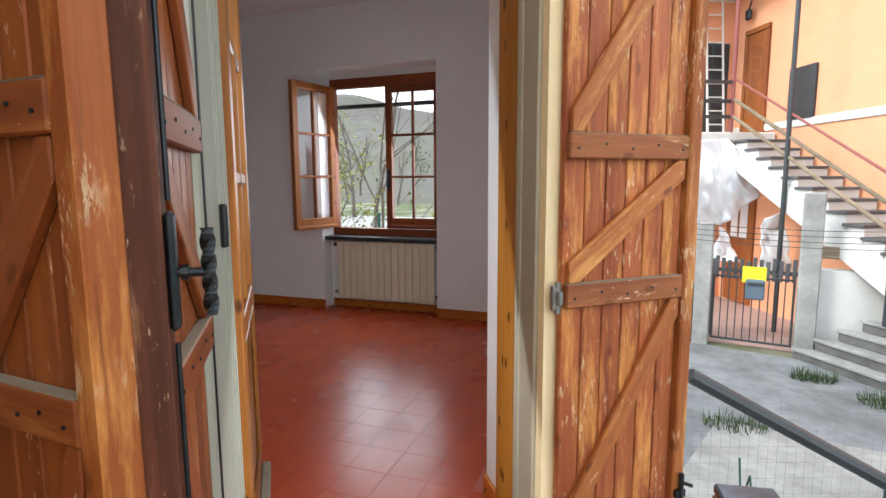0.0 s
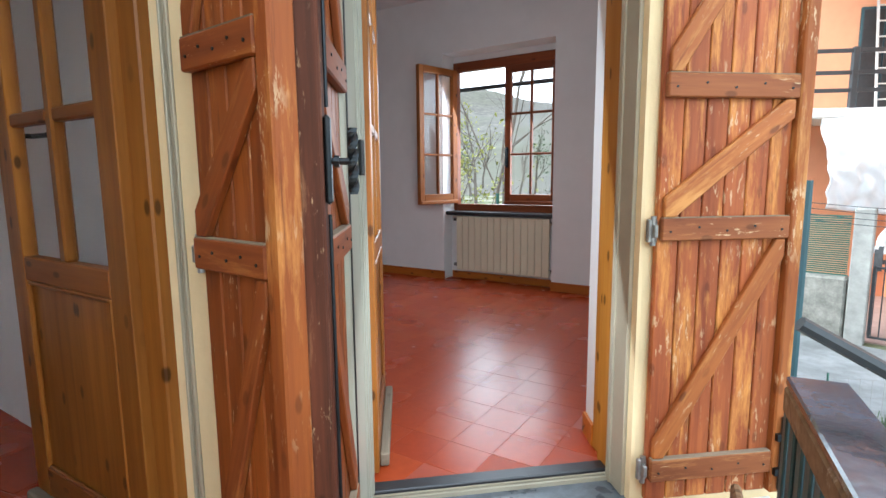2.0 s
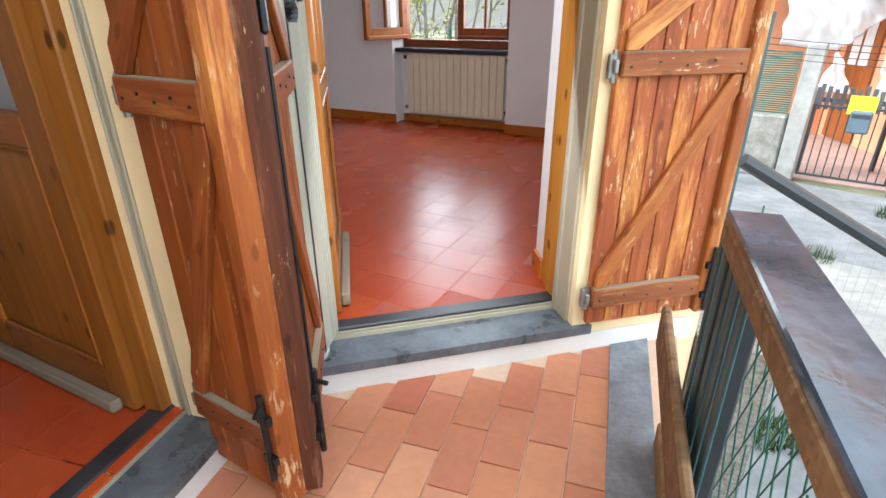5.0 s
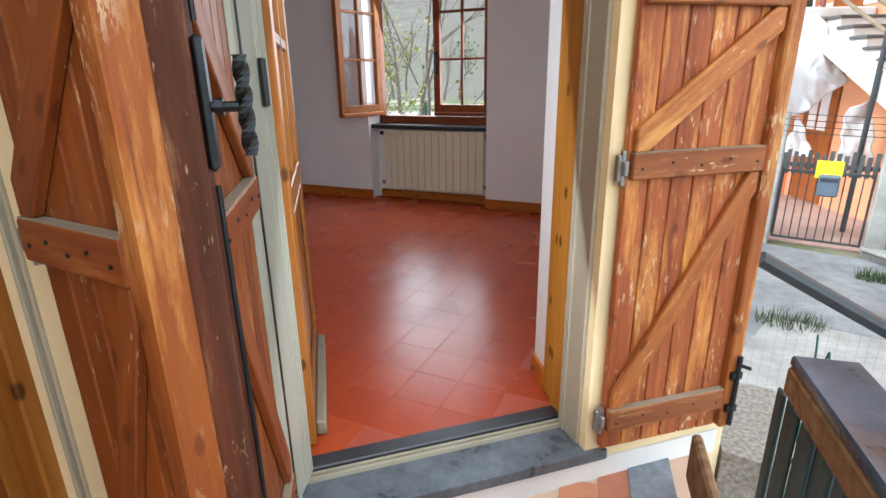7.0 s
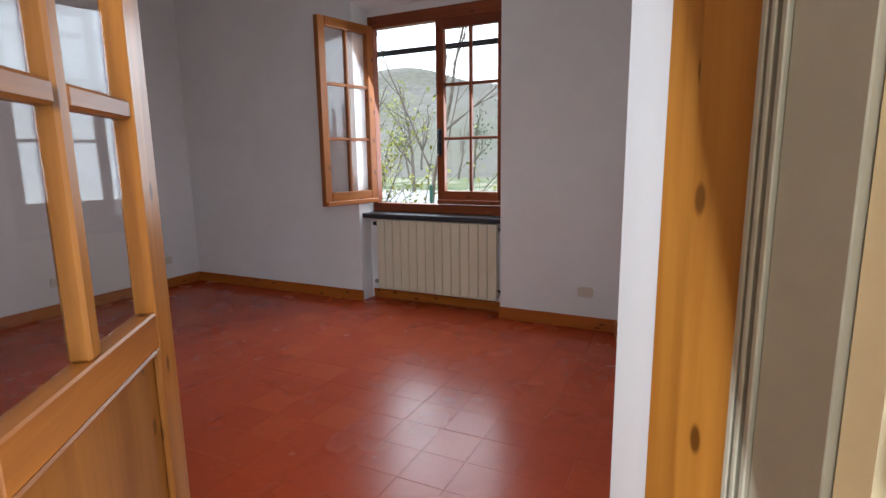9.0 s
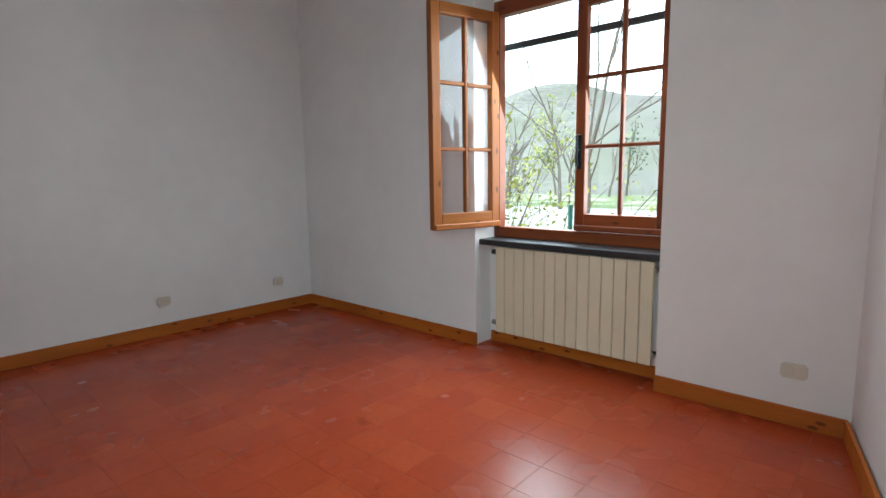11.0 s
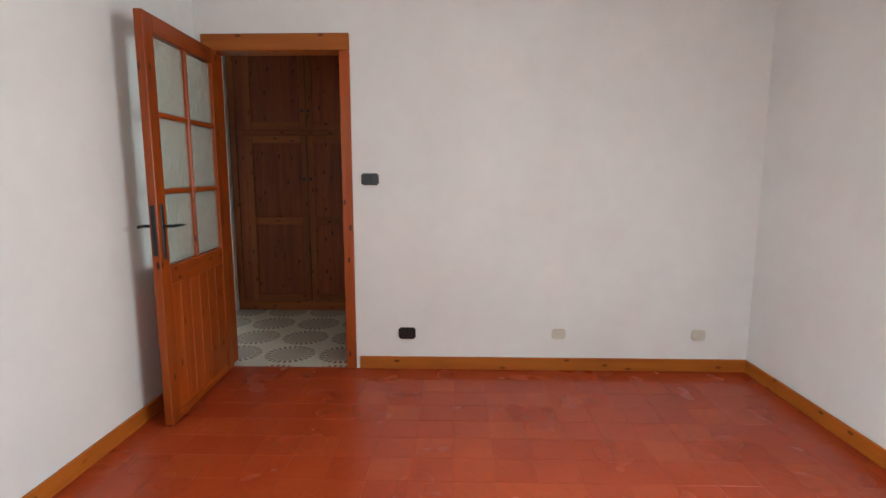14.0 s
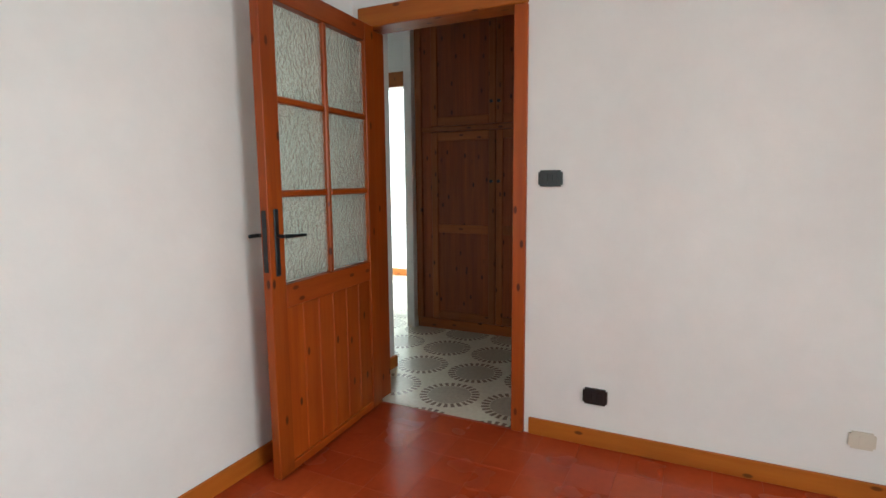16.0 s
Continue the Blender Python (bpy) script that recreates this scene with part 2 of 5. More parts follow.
M["mortar"] = plain("pale_mortar", (0.60, 0.42, 0.30), 0.9, scale=10)
M["slate"] = plain("wet_slate", (0.21, 0.235, 0.265), 0.22, vary=0.35, scale=9, bump=0.6, fine=35)
M["sill_slate"] = plain("dark_damp_slate", (0.11, 0.125, 0.14), 0.3, vary=0.5, scale=9, bump=0.6, fine=35)
M["wet_board"] = plain("wet_dark_board", (0.05, 0.066, 0.095), 0.14, vary=0.6, scale=7, bump=0.3, fine=30)
M["paving_pink"] = plain("pale_pink_paving", (0.42, 0.29, 0.25), 0.85, vary=0.2, scale=5, bump=0.4)
# Garden step fronts: shade below the treads put into a darker grey.
M["step_shade"] = plain("shaded_step_concrete", (0.15, 0.145, 0.135), 0.9, vary=0.3, scale=5, bump=0.5, fine=40)
M["slate_black"] = plain("black_slate", (0.03, 0.03, 0.034), 0.35, vary=0.3, scale=6, bump=0.3)
M["track"] = plain("beige_aluminium", (0.40, 0.355, 0.26), 0.42, 0.15, vary=0.1, scale=4, bump=0.1)
M["screen_bar"] = plain("ivory_aluminium", (0.36, 0.345, 0.275), 0.38, 0.1, vary=0.06, scale=3, bump=0.05)
M["black"] = plain("black_plastic", (0.006, 0.006, 0.007), 0.36, vary=0.1, bump=0.02)
M["iron"] = plain("black_iron", (0.035, 0.04, 0.045), 0.42, 0.75, vary=0.3, scale=20, bump=0.4, fine=120)
M["radiator"] = plain("cream_enamel", (0.72, 0.67, 0.50), 0.35, vary=0.05, scale=2, bump=0.03)
M["ivory"] = plain("ivory_plastic", (0.62, 0.57, 0.48), 0.4, vary=0.05, bump=0.02)
M["glass"] = clear_glass("window_glass")
M["hammered"] = hammered_glass()
M["steel"] = plain("zinc_steel", (0.35, 0.35, 0.34), 0.4, 0.85, vary=0.3, scale=15, bump=0.2)
M["weather_bar"] = wood("grey_weathered_wood", (0.20, 0.15, 0.10), (0.42, 0.34, 0.24), 0, 0.8, None, 0.3)
M["old_grey"] = wood("sun_bleached_wood", (0.20, 0.11, 0.055), (0.42, 0.27, 0.15), 1, 0.8, (0.5, 0.42, 0.33), 0.5, 0.6)
M["orange"] = plain("orange_render", (0.80, 0.385, 0.215), 0.9, vary=0.08, scale=0.9, bump=0.3, fine=30)
M["white_render"] = plain("white_render", (0.70, 0.69, 0.66), 0.9, vary=0.1, scale=1.5, bump=0.3, fine=30)
M["concrete"] = plain("pale_concrete", (0.34, 0.335, 0.315), 0.9, vary=0.3, scale=2.5, bump=0.5, fine=40)
M["asphalt"] = plain("worn_pale_asphalt", (0.22, 0.23, 0.235), 0.85, vary=0.4, scale=1.6, bump=0.6, fine=60)
M["tread"] = plain("dark_stone_tread", (0.11, 0.11, 0.115), 0.8, vary=0.3, scale=4, bump=0.4)
M["tarp"] = plain("white_tarpaulin", (0.82, 0.83, 0.85), 0.35, vary=0.05, scale=3, bump=0.2, fine=8)
M["green_net"] = plain("green_plastic_net", (0.02, 0.13, 0.10), 0.6, vary=0.3, scale=12)
M["green_wire"] = plain("green_coated_wire", (0.03, 0.12, 0.09), 0.5)
M["red_paint"] = plain("red_oxide_paint", (0.26, 0.075, 0.065), 0.6)
M["dark_metal"] = plain("dark_grey_metal", (0.05, 0.055, 0.06), 0.5, 0.3, vary=0.2)
M["brown_door"] = wood("brown_house_door", (0.25, 0.07, 0.02), (0.4, 0.14, 0.035), 2, 0.4)
M["yellow"] = plain("yellow_sign_paint", (0.85, 0.72, 0.02), 0.5, vary=0.03)
M["mailbox"] = plain("blue_grey_enamel", (0.10, 0.14, 0.18), 0.45, vary=0.1)
M["teal_sheet"] = plain("teal_corrugated_sheet", (0.035, 0.085, 0.10), 0.5, vary=0.2)
M["bark"] = plain("grey_bark", (0.12, 0.10, 0.082), 0.9, vary=0.3, scale=8, bump=0.6)
M["leaf"] = plain("spring_leaf", (0.26, 0.27, 0.05), 0.6, vary=0.35, scale=3)
M["ivy"] = plain("dark_ivy_leaf", (0.05, 0.09, 0.025), 0.6, vary=0.4, scale=3)
M["stone"] = plain("mossy_stone", (0.26, 0.25, 0.22), 0.9, vary=0.4, scale=7, bump=0.8, fine=25)
M["gravel"] = plain("grey_gravel", (0.30, 0.27, 0.23), 0.95, vary=0.5, scale=60, bump=1.0, fine=90)


def ground_material():
    n = Nodes("grass_and_earth")
    v = n.coords((1, 1, 1), False)
    big = n.noise(v, 0.35, 6)
    fine = n.noise(v, 18.0, 5)
    g = n.ramp(fine, (0.3, (0.035, 0.055, 0.012)), (0.7, (0.09, 0.12, 0.026)))
    n.color(n.mix(n.ramp(big, (0.45, 0.0), (0.62, 0.8)), g, (0.30, 0.27, 0.21)))
    n.rough(0.95)
    n.bump(fine, 0.8, 0.02)
    return n.m


def hill_material():
    n = Nodes("bare_spring_woods")
    v = n.coords((1, 1, 1), False)
    big = n.noise(v, 0.03, 6)
    fine = n.noise(v, 0.4, 8, 0.7)
    a = n.ramp(fine, (0.3, (0.05, 0.047, 0.042)), (0.7, (0.15, 0.135, 0.115)))
    n.color(n.mix(n.ramp(big, (0.45, 0.0), (0.6, 0.7)), a, (0.085, 0.085, 0.055)))
    n.rough(1.0)
    return n.m


def doily_floor():
    """Cream stoneware with a ring motif of brown wedges round a brown disc."""
    n = Nodes("patterned_stoneware")
    tc = n.add("TexCoord")
    sep = n.add("SeparateXYZ")
    n.link(tc.outputs["Object"], sep.inputs[0])

    def mth(op, a, b=None):
        k = n.t.nodes.new("ShaderNodeMath")
        k.operation = op
        for i, q in enumerate((a, b)):
            if q is None:
                continue
            if isinstance(q, (int, float)):
                k.inputs[i].default_value = q
            else:
                n.link(q, k.inputs[i])
        return k.outputs[0]
    P = 0.395
    cx = mth("SUBTRACT", mth("FRACT", mth("DIVIDE", mth("ADD", sep.outputs["X"], 5.064 + P / 2 + 4 * P), P)), 0.5)
    cy = mth("SUBTRACT", mth("FRACT", mth("DIVIDE", mth("ADD", sep.outputs["Y"], -1.363 + P / 2 + 12 * P), P)), 0.5)
    r = mth("SQRT", mth("ADD", mth("MULTIPLY", cx, cx), mth("MULTIPLY", cy, cy)))
    ang = mth("ARCTAN2", cy, cx)
    spokes = mth("GREATER_THAN", mth("SINE", mth("MULTIPLY", ang, 26.0)), -0.15)
    ring = mth("MULTIPLY", mth("GREATER_THAN", r, 0.335), mth("LESS_THAN", r, 0.455))
    disc = mth("LESS_THAN", r, 0.325)
    disc = mth("MULTIPLY", disc, 0.55)
    mask = mth("MAXIMUM", mth("MULTIPLY", ring, spokes), disc)
    nz = n.noise(tc.outputs["Object"], 40.0, 4)
    base = n.ramp(nz, (0.3, (0.66, 0.61, 0.50)), (0.7, (0.78, 0.74, 0.63)))
    brown = n.ramp(nz, (0.3, (0.13, 0.08, 0.05)), (0.7, (0.24, 0.165, 0.11)))
    n.color(n.mix(mask, base, brown))
    n.rough(0.3)
    return n.m


M["ground"], M["hill"], M["doily"] = ground_material(), hill_material(), doily_floor()


# ---- mesh helpers ----
def box(bm, x0, x1, y0, y1, z0, z1):
    vs = [bm.verts.new((x, y, z)) for z in (z0, z1) for x, y in ((x0, y0), (x1, y0), (x1, y1), (x0, y1))]
    for f in ((3, 2, 1, 0), (4, 5, 6, 7), (0, 1, 5, 4), (1, 2, 6, 5), (2, 3, 7, 6), (3, 0, 4, 7)):
        bm.faces.new([vs[i] for i in f])


def prism(bm, poly, z0, z1):
    """An upright prism over a plan given anticlockwise."""
    lo = [bm.verts.new((x, y, z0)) for x, y in poly]
    hi = [bm.verts.new((x, y, z1)) for x, y in poly]
    bm.faces.new(lo[::-1])
    bm.faces.new(hi)
    for i in range(len(poly)):
        j = (i + 1) % len(poly)
        bm.faces.new((lo[i], lo[j], hi[j], hi[i]))


def tube(bm, a, b, r0, r1=None, seg=8):
    a, b = Vector(a), Vector(b)
    r1 = r0 if r1 is None else r1
    q = (b - a).to_track_quat("Z", "Y")
    rings = []
    for p, r in ((a, r0), (b, r1)):
        rings.append([bm.verts.new(p + q @ Vector((r * math.cos(k * math.tau / seg), r * math.sin(k * math.tau / seg), 0))) for k in range(seg)])
    for k in range(seg):
        bm.faces.new((rings[0][k], rings[0][(k + 1) % seg], rings[1][(k + 1) % seg], rings[1][k]))
    bm.faces.new(rings[0][::-1])
    bm.faces.new(rings[1])


def soften(bm, w, seg=1):
    bmesh.ops.bevel(bm, geom=bm.edges[:], offset=w, segments=seg, affect="EDGES", profile=0.7)


def boxes(*dims, bevel=0.0):
    bm = bmesh.new()
    for d in dims:
        box(bm, *d)
    if bevel:
        soften(bm, bevel)
    return bm


def mesh_of(name, bm, material):
    bmesh.ops.recalc_face_normals(bm, faces=bm.faces[:])
    me = bpy.data.meshes.new(name)
    bm.to_mesh(me)
    bm.free()
    me.materials.append(material)
    return me


def part(name, bm, material, parent=None, label=""):
    ob = new(name, mesh_of(name, bm, material))
    ob.parent = parent
    if label:
        ob["label"] = label
    return ob


def thing(name, m, label, category, group=""):
    ob = new(name)
    ob.empty_display_size = 0.1
    ob.matrix_world = m
    return tagged(ob, label, category, group)


def struct(name, bm, material, label, category="wall"):
    ob = part(name, bm, material)
    return tagged(ob, label, category, kind="structure")


def smooth(ob):
    for p in ob.data.polygons:
        p.use_smooth = True
    return ob


# ---- plan ----
CX, CY = -1.17, 0.932            # inner corner of the two outside walls
FA = pose(CX, CY, 0, 0, 0, 41.8)     # wall with the entrance: x along it, y into the house
FB = pose(CX, CY, 0, 0, 0, 101.5)    # wall with the second door: -x along it, y into the house
TOP, BALC = 2.8, -0.13


def pa(x, y):
    v = FA @ Vector((x, y, 0))
    return (v.x, v.y)


def pb(x, y):
    v = FB @ Vector((x, y, 0))
    return (v.x, v.y)


D_TOP = 2.2
# walls
bm = bmesh.new()
prism(bm, [pa(1.08, 0.004), pa(1.62, 0.004), (-0.452, 2.21), pa(1.118, 0.44), pa(1.10, 0.312), pa(1.112, 0.312), pa(1.112, 0.139), pa(1.08, 0.139)], -1.3, TOP)
struct("wall_entrance_east", bm, M["plaster"], "white painted wall beside the balcony door", "wall")
bm = bmesh.new()
prism(bm, [(0.037, 2.01), (-0.57, 5.0), (-1.05, 5.0), (-0.44, 2.22)], -1.3, TOP)
struct("wall_east", bm, M["plaster"], "plain white painted plaster wall", "wall")
bm = bmesh.new()
prism(bm, [(CX, CY), pa(0.165, 0.004), pa(0.165, 0.06), pa(0.2, 0.06), pa(0.2, 0.475), (-1.885, 0.93), (-1.885, 0.79), (-1.626, 0.79), pb(-0.15, 0.475), pb(-0.15, 0.232), pb(-0.22, 0.232), pb(-0.22, 0.004)], -1.3, TOP)
struct("wall_corner", bm, M["plaster"], "white plastered corner between the two balcony doors", "wall")
bm = bmesh.new()
prism(bm, [pa(0.2, 0.004), pa(1.08, 0.004), pa(1.08, 0.475), pa(0.2, 0.475)], D_TOP, TOP)
struct("lintel_entrance", bm, M["plaster"], "white plastered lintel over the balcony door", "lintel")
bm = bmesh.new()
prism(bm, [pb(-1.12, 0.004), pb(-1.12, 0.475), pb(-2.6, 0.475), pb(-2.6, 0.004)][::-1], -1.3, TOP)
prism(bm, [pb(-1.12, 0.004), pb(-0.22, 0.004), pb(-0.22, 0.475), pb(-1.12, 0.475)], D_TOP, TOP)
struct("wall_second_door", bm, M["plaster"], "thick white plastered wall around the second door", "wall")
# cream render skins on the outside
bm = bmesh.new()
t = 0.012
prism(bm, [pa(0.012, -t), pa(0.165, -t), pa(0.165, 0.003), pa(0.012, 0.003)], BALC, TOP)
prism(bm, [pa(1.08, -t), pa(1.625, -t), pa(1.625, 0.003), pa(1.08, 0.003)], BALC - 0.3, TOP)
prism(bm, [pa(0.2, -t), pa(1.08, -t), pa(1.08, 0.003), pa(0.2, 0.003)], D_TOP, TOP)
prism(bm, [pb(-0.22, -t), pb(-0.012, -t), pb(-0.012, 0.003), pb(-0.22, 0.003)], BALC, TOP)
prism(bm, [pb(-2.6, -t), pb(-1.12, -t), pb(-1.12, 0.003), pb(-2.6, 0.003)], BALC, TOP)
prism(bm, [pb(-1.12, -t), pb(-0.22, -t), pb(-0.22, 0.003), pb(-1.12, 0.003)], D_TOP, TOP)
struct("render_outside", bm, M["cream"], "warm cream painted outside render", "render")
# render on the outside reveals
for P, x0, x1, y0, y1 in ((pa, 1.068, 1.08, -t, 0.02), (pb, -0.238, -0.22, -t, 0.097), (pb, -0.238, -0.22, 0.129, 0.159)):
    bm = bmesh.new()
    prism(bm, [P(x0, y0), P(x1, y0), P(x1, y1), P(x0, y1)], -0.02, D_TOP)
    struct("render_reveal", bm, M["cream"], "cream painted door reveal", "render")

W_X, S_Y, N_Y = -4.8, 0.93, 4.5
struct("wall_south", boxes((-4.8, -1.885, 0.79, S_Y, -0.3, TOP)), M["plaster"], "plain white painted plaster wall")
struct("wall_west", boxes((-4.92, W_X, 0.5, 1.02, -0.3, TOP), (-4.92, W_X, 1.85, 5.0, -0.3, TOP), (-4.92, W_X, 1.02, 1.85, 2.08, TOP)), M["plaster"], "white painted wall with the inner door opening")
NX0, NX1 = -2.915, -1.742
struct("wall_north", boxes((-4.8, NX0, N_Y, 4.772, -0.3, TOP), (-4.8, NX0 - 0.25, 4.772, 5.0, -0.3, TOP), (NX1, -0.90, N_Y, 5.0, -0.3, TOP), (NX0 - 0.25, NX1, 4.772, 5.0, 2.2, TOP), (NX0 - 0.25, NX0, 4.772, 5.0, -0.3, 0.665), (NX0, NX1, N_Y, 4.772, 2.26, TOP), (NX0, NX1, 4.715, 4.772, 2.2, 2.26), (NX0, NX1, 4.66, 5.0, -0.3, 0.665)), M["plaster"], "white painted wall with a window niche")
struct("ceiling", boxes((-8.8, 0.2, 0.79, 5.1, TOP, TOP + 0.2), (-8.8, -1.0, -3.2, 0.79, TOP, TOP + 0.2)), M["ceiling"], "plain white ceiling", "ceiling")
bm = bmesh.new()
prism(bm, [(-4.81, 0.85), (-1.9, 0.85), pa(0.1, 0.2), pa(1.12, 0.2), pa(1.2, 0.5), (-0.4, 2.3), (-0.8, 4.67), (-4.81, 4.67)], -0.3, -0.0009)
struct("subfloor", bm, M["grout"], "dusty red grout bed under the clay tiles", "floor")
# second room
struct("floor_second_room", boxes((-4.4, -1.35, -2.3, 0.79, -0.3, -0.0022)), M["grout"], "grout bed of the second room floor", "floor")
struct("wall_second_room", boxes((-4.5, -4.4, -2.4, 0.79, -0.3, TOP), (-4.5, -0.9, -2.5, -2.4, -1.3, TOP)), M["plaster"], "plain white wall of the second room")

# hall beyond the inner door
struct("floor_hall", boxes((-8.8, -4.75, -3.2, 3.2, -0.2, -0.003)), M["doily"], "cream hall floor tiles with brown ring motif", "floor")
struct("wall_hall", boxes((-5.33, -4.92, 0.70, 0.82, 0, TOP), (-5.33, -5.21, -3.2, 0.70, 0, TOP), (-6.9, -4.92, 2.5, 2.6, 0, TOP), (-7.0, -6.9, 0.04, 2.6, 0, TOP),
                          (-7.0, -6.9, -0.85, 0.04, 2.17, TOP), (-7.0, -6.9, -3.2, -0.85, 0, TOP), (-8.5, -8.4, -3.2, 2.0, 0, TOP), (-8.4, -7.0, 1.2, 1.3, 0, TOP), (-8.5, -8.2, -3.3, -3.2, 0, TOP), (-7.2, -5.3, -3.3, -3.2, 0, TOP), (-8.2, -7.2, -3.3, -3.2, 0, 0.9), (-8.2, -7.2, -3.3, -3.2, 2.2, TOP)), M["plaster"], "white painted hall walls")
struct("wall_hall_end", boxes((-6.9, -6.24, 0.40, 0.47, 0, TOP)), M["plaster"], "white wall end beside the wardrobe")
struct("trim_hall_lintel", boxes((-6.9, -6.88, -0.95, 0.04, 2.17, 2.31), bevel=0.004), M["brown_door"], "dark brown wooden door head in the hall", "trim")
struct("baseboard_hall", boxes((-8.4, -8.385, -3.2, 1.2, 0, 0.09), (-5.345, -5.33, 0.69, 0.835, 0, 0.08), (-5.34, -4.93, 0.82, 0.835, 0, 0.08)), M["trim_y"], "honey pine skirting in the hall", "baseboard")

# Unseen wall, added behind the viewpoint to darken the half-open left shutters.
struct("wall_balcony_end", boxes((-0.95, 0.75, -1.78, -1.62, -1.3, TOP)), M["cream"], "unseen cream rendered wall added to shade the left shutters")

# skirting boards in the room
H, T = 0.085, 0.014
struct("baseboard_west", boxes((W_X, W_X + T, 1.93, N_Y, 0, H), bevel=0.003), M["trim_y"], "orange pine skirting board", "baseboard")
struct("baseboard_south", boxes((-4.78, -1.9, S_Y, S_Y + T, 0, H), bevel=0.003), M["trim_x"], "orange pine skirting board", "baseboard")
struct("baseboard_north", boxes((W_X + T, NX0 + T, N_Y - T, N_Y, 0, H), (NX1 - 0.004, -0.95, N_Y - T, N_Y, 0, H), (NX0 + T, NX1, 4.646, 4.66, 0, 0.07), bevel=0.003), M["trim_x"], "orange pine skirting board", "baseboard")
bm = bmesh.new()
prism(bm, [(-0.455, 2.22), (-0.945, 4.48), (-0.96, 4.48), (-0.47, 2.222)], 0, H)
prism(bm, [pa(1.086, 0.318), pa(1.099, 0.318), pa(1.117, 0.44), pa(1.104, 0.44)], 0, H)
struct("baseboard_east", bm, M["trim_x"], "orange pine skirting board", "baseboard")

# ---- balcony floor and steps ----
bm = bmesh.new()
prism(bm, [(CX - 0.1, CY - 0.1), (-0.9, -1.6), (0.42, -1.6), (-0.02, 1.98), pa(1.5, 0.05), pa(0, 0.05)], BALC - 0.35, BALC - 0.006)
struct("balcony_slab", bm, M["mortar"], "pale mortar bed of the balcony floor", "balcony")
bm = bmesh.new()
prism(bm, [(-0.262, 1.88), (0.37, -1.6), (0.50, -1.6), (-0.135, 1.965)], BALC - 0.02, BALC + 0.006)
soften(bm, 0.003)
struct("balcony_border", bm, M["slate"], "grey wet slate border of the balcony", "border")
for nm, P, x0, x1 in (("sill_entrance", pa, 0.12, 1.14), ("sill_second_door", pb, -1.2, -0.14)):
    bm = bmesh.new()
    prism(bm, [P(x0, -0.03), P(x1, -0.03), P(x1, 0.003), P(x0, 0.003)], -0.055, -0.02)
    prism(bm, [P(x0 + 0.08, 0.003), P(x1 - 0.06, 0.003), P(x1 - 0.06, 0.15), P(x0 + 0.08, 0.15)], -0.055, -0.02)
    struct(nm, bm, M["sill_slate"], "dark slate door sill with worn edge", "sill")
    bm = bmesh.new()
    prism(bm, [P(x0, -0.022), P(x1 + (0.45 if P is pa else 0.1), -0.022), P(x1 + (0.45 if P is pa else 0.1), -0.013), P(x0, -0.013)], BALC - 0.02, -0.056)
    struct(nm + "_riser", bm, M["white_render"], "white painted riser below the slate sill", "step")
    bm = bmesh.new()
    prism(bm, [P(x0 + 0.08, 0.15), P(x1 - 0.06, 0.15), P(x1 - 0.06, 0.21), P(x0 + 0.08, 0.21)], -0.055, 0.006)
    soften(bm, 0.004)
    struct(nm + "_threshold", bm, M["slate_black"], "black slate threshold strip", "threshold")
    bm = bmesh.new()
    prism(bm, [P(x0 + 0.08, 0.118), P(x1 - 0.06, 0.118), P(x1 - 0.06, 0.128), P(x0 + 0.08, 0.128)], -0.02, -0.006)
    prism(bm, [P(x0 + 0.08, 0.136), P(x1 - 0.06, 0.136), P(x1 - 0.06, 0.146), P(x0 + 0.08, 0.146)], -0.02, -0.004)
    struct(nm + "_track", bm, M["track"], "beige aluminium fly screen floor track", "track")


# ---- french doors and shutters ----
def jamb(frame_m, x0, x1, name, s=1, deep=0.31, front=0.16):
    """Fixed pine post of a door frame with a rounded bead."""
    bm = bmesh.new()
    box(bm, x0, x1, front, min(deep, 0.235), -0.01, D_TOP)
    if deep > 0.235:
        box(bm, x0 + s * 0.008, x1, 0.235, deep, 0, D_TOP)
    soften(bm, 0.005)
    ob = struct(name, bm, M["post"], "honey coloured knotty pine door post", "trim")
    ob.matrix_world = frame_m
    return ob


jamb(FA, 1.07, 1.111, "trim_post_east", 2, 0.31, 0.14)
jamb(FA, 0.2, 0.238, "trim_post_west", 1, 0.225)
jamb(FB, -0.272, -0.22, "trim_post_second", 1, 0.225).data.materials[0] = M["pane_wood"]
ob = struct("trim_post_head", boxes((0.245, 1.035, 0.16, 0.32, D_TOP - 0.06, D_TOP), bevel=0.004), M["post_h"], "honey pine door head", "trim")
ob.matrix_world = FA


ob = struct("trim_track_east", boxes((1.056, 1.079, 0.022, 0.1, -0.018, D_TOP), (1.05, 1.079, 0.1005, 0.108, -0.018, D_TOP), (1.068, 1.079, 0.1085, 0.115, -0.018, D_TOP), (1.052, 1.079, 0.1155, 0.122, -0.018, D_TOP), (1.068, 1.079, 0.1225, 0.129, -0.018, D_TOP), (1.056, 1.079, 0.1295, 0.137, -0.018, D_TOP), bevel=0.0015), M["track"], "olive beige fly screen channel with grooves", "trim")
ob.matrix_world = FA
ob = struct("trim_track_second", boxes((-0.245, -0.22, 0.098, 0.106, -0.018, D_TOP), (-0.245, -0.22, 0.12, 0.128, -0.018, D_TOP), (-0.236, -0.22, 0.106, 0.12, -0.018, D_TOP), bevel=0.002), M["track"], "beige aluminium fly screen channel", "trim")
ob.matrix_world = FB

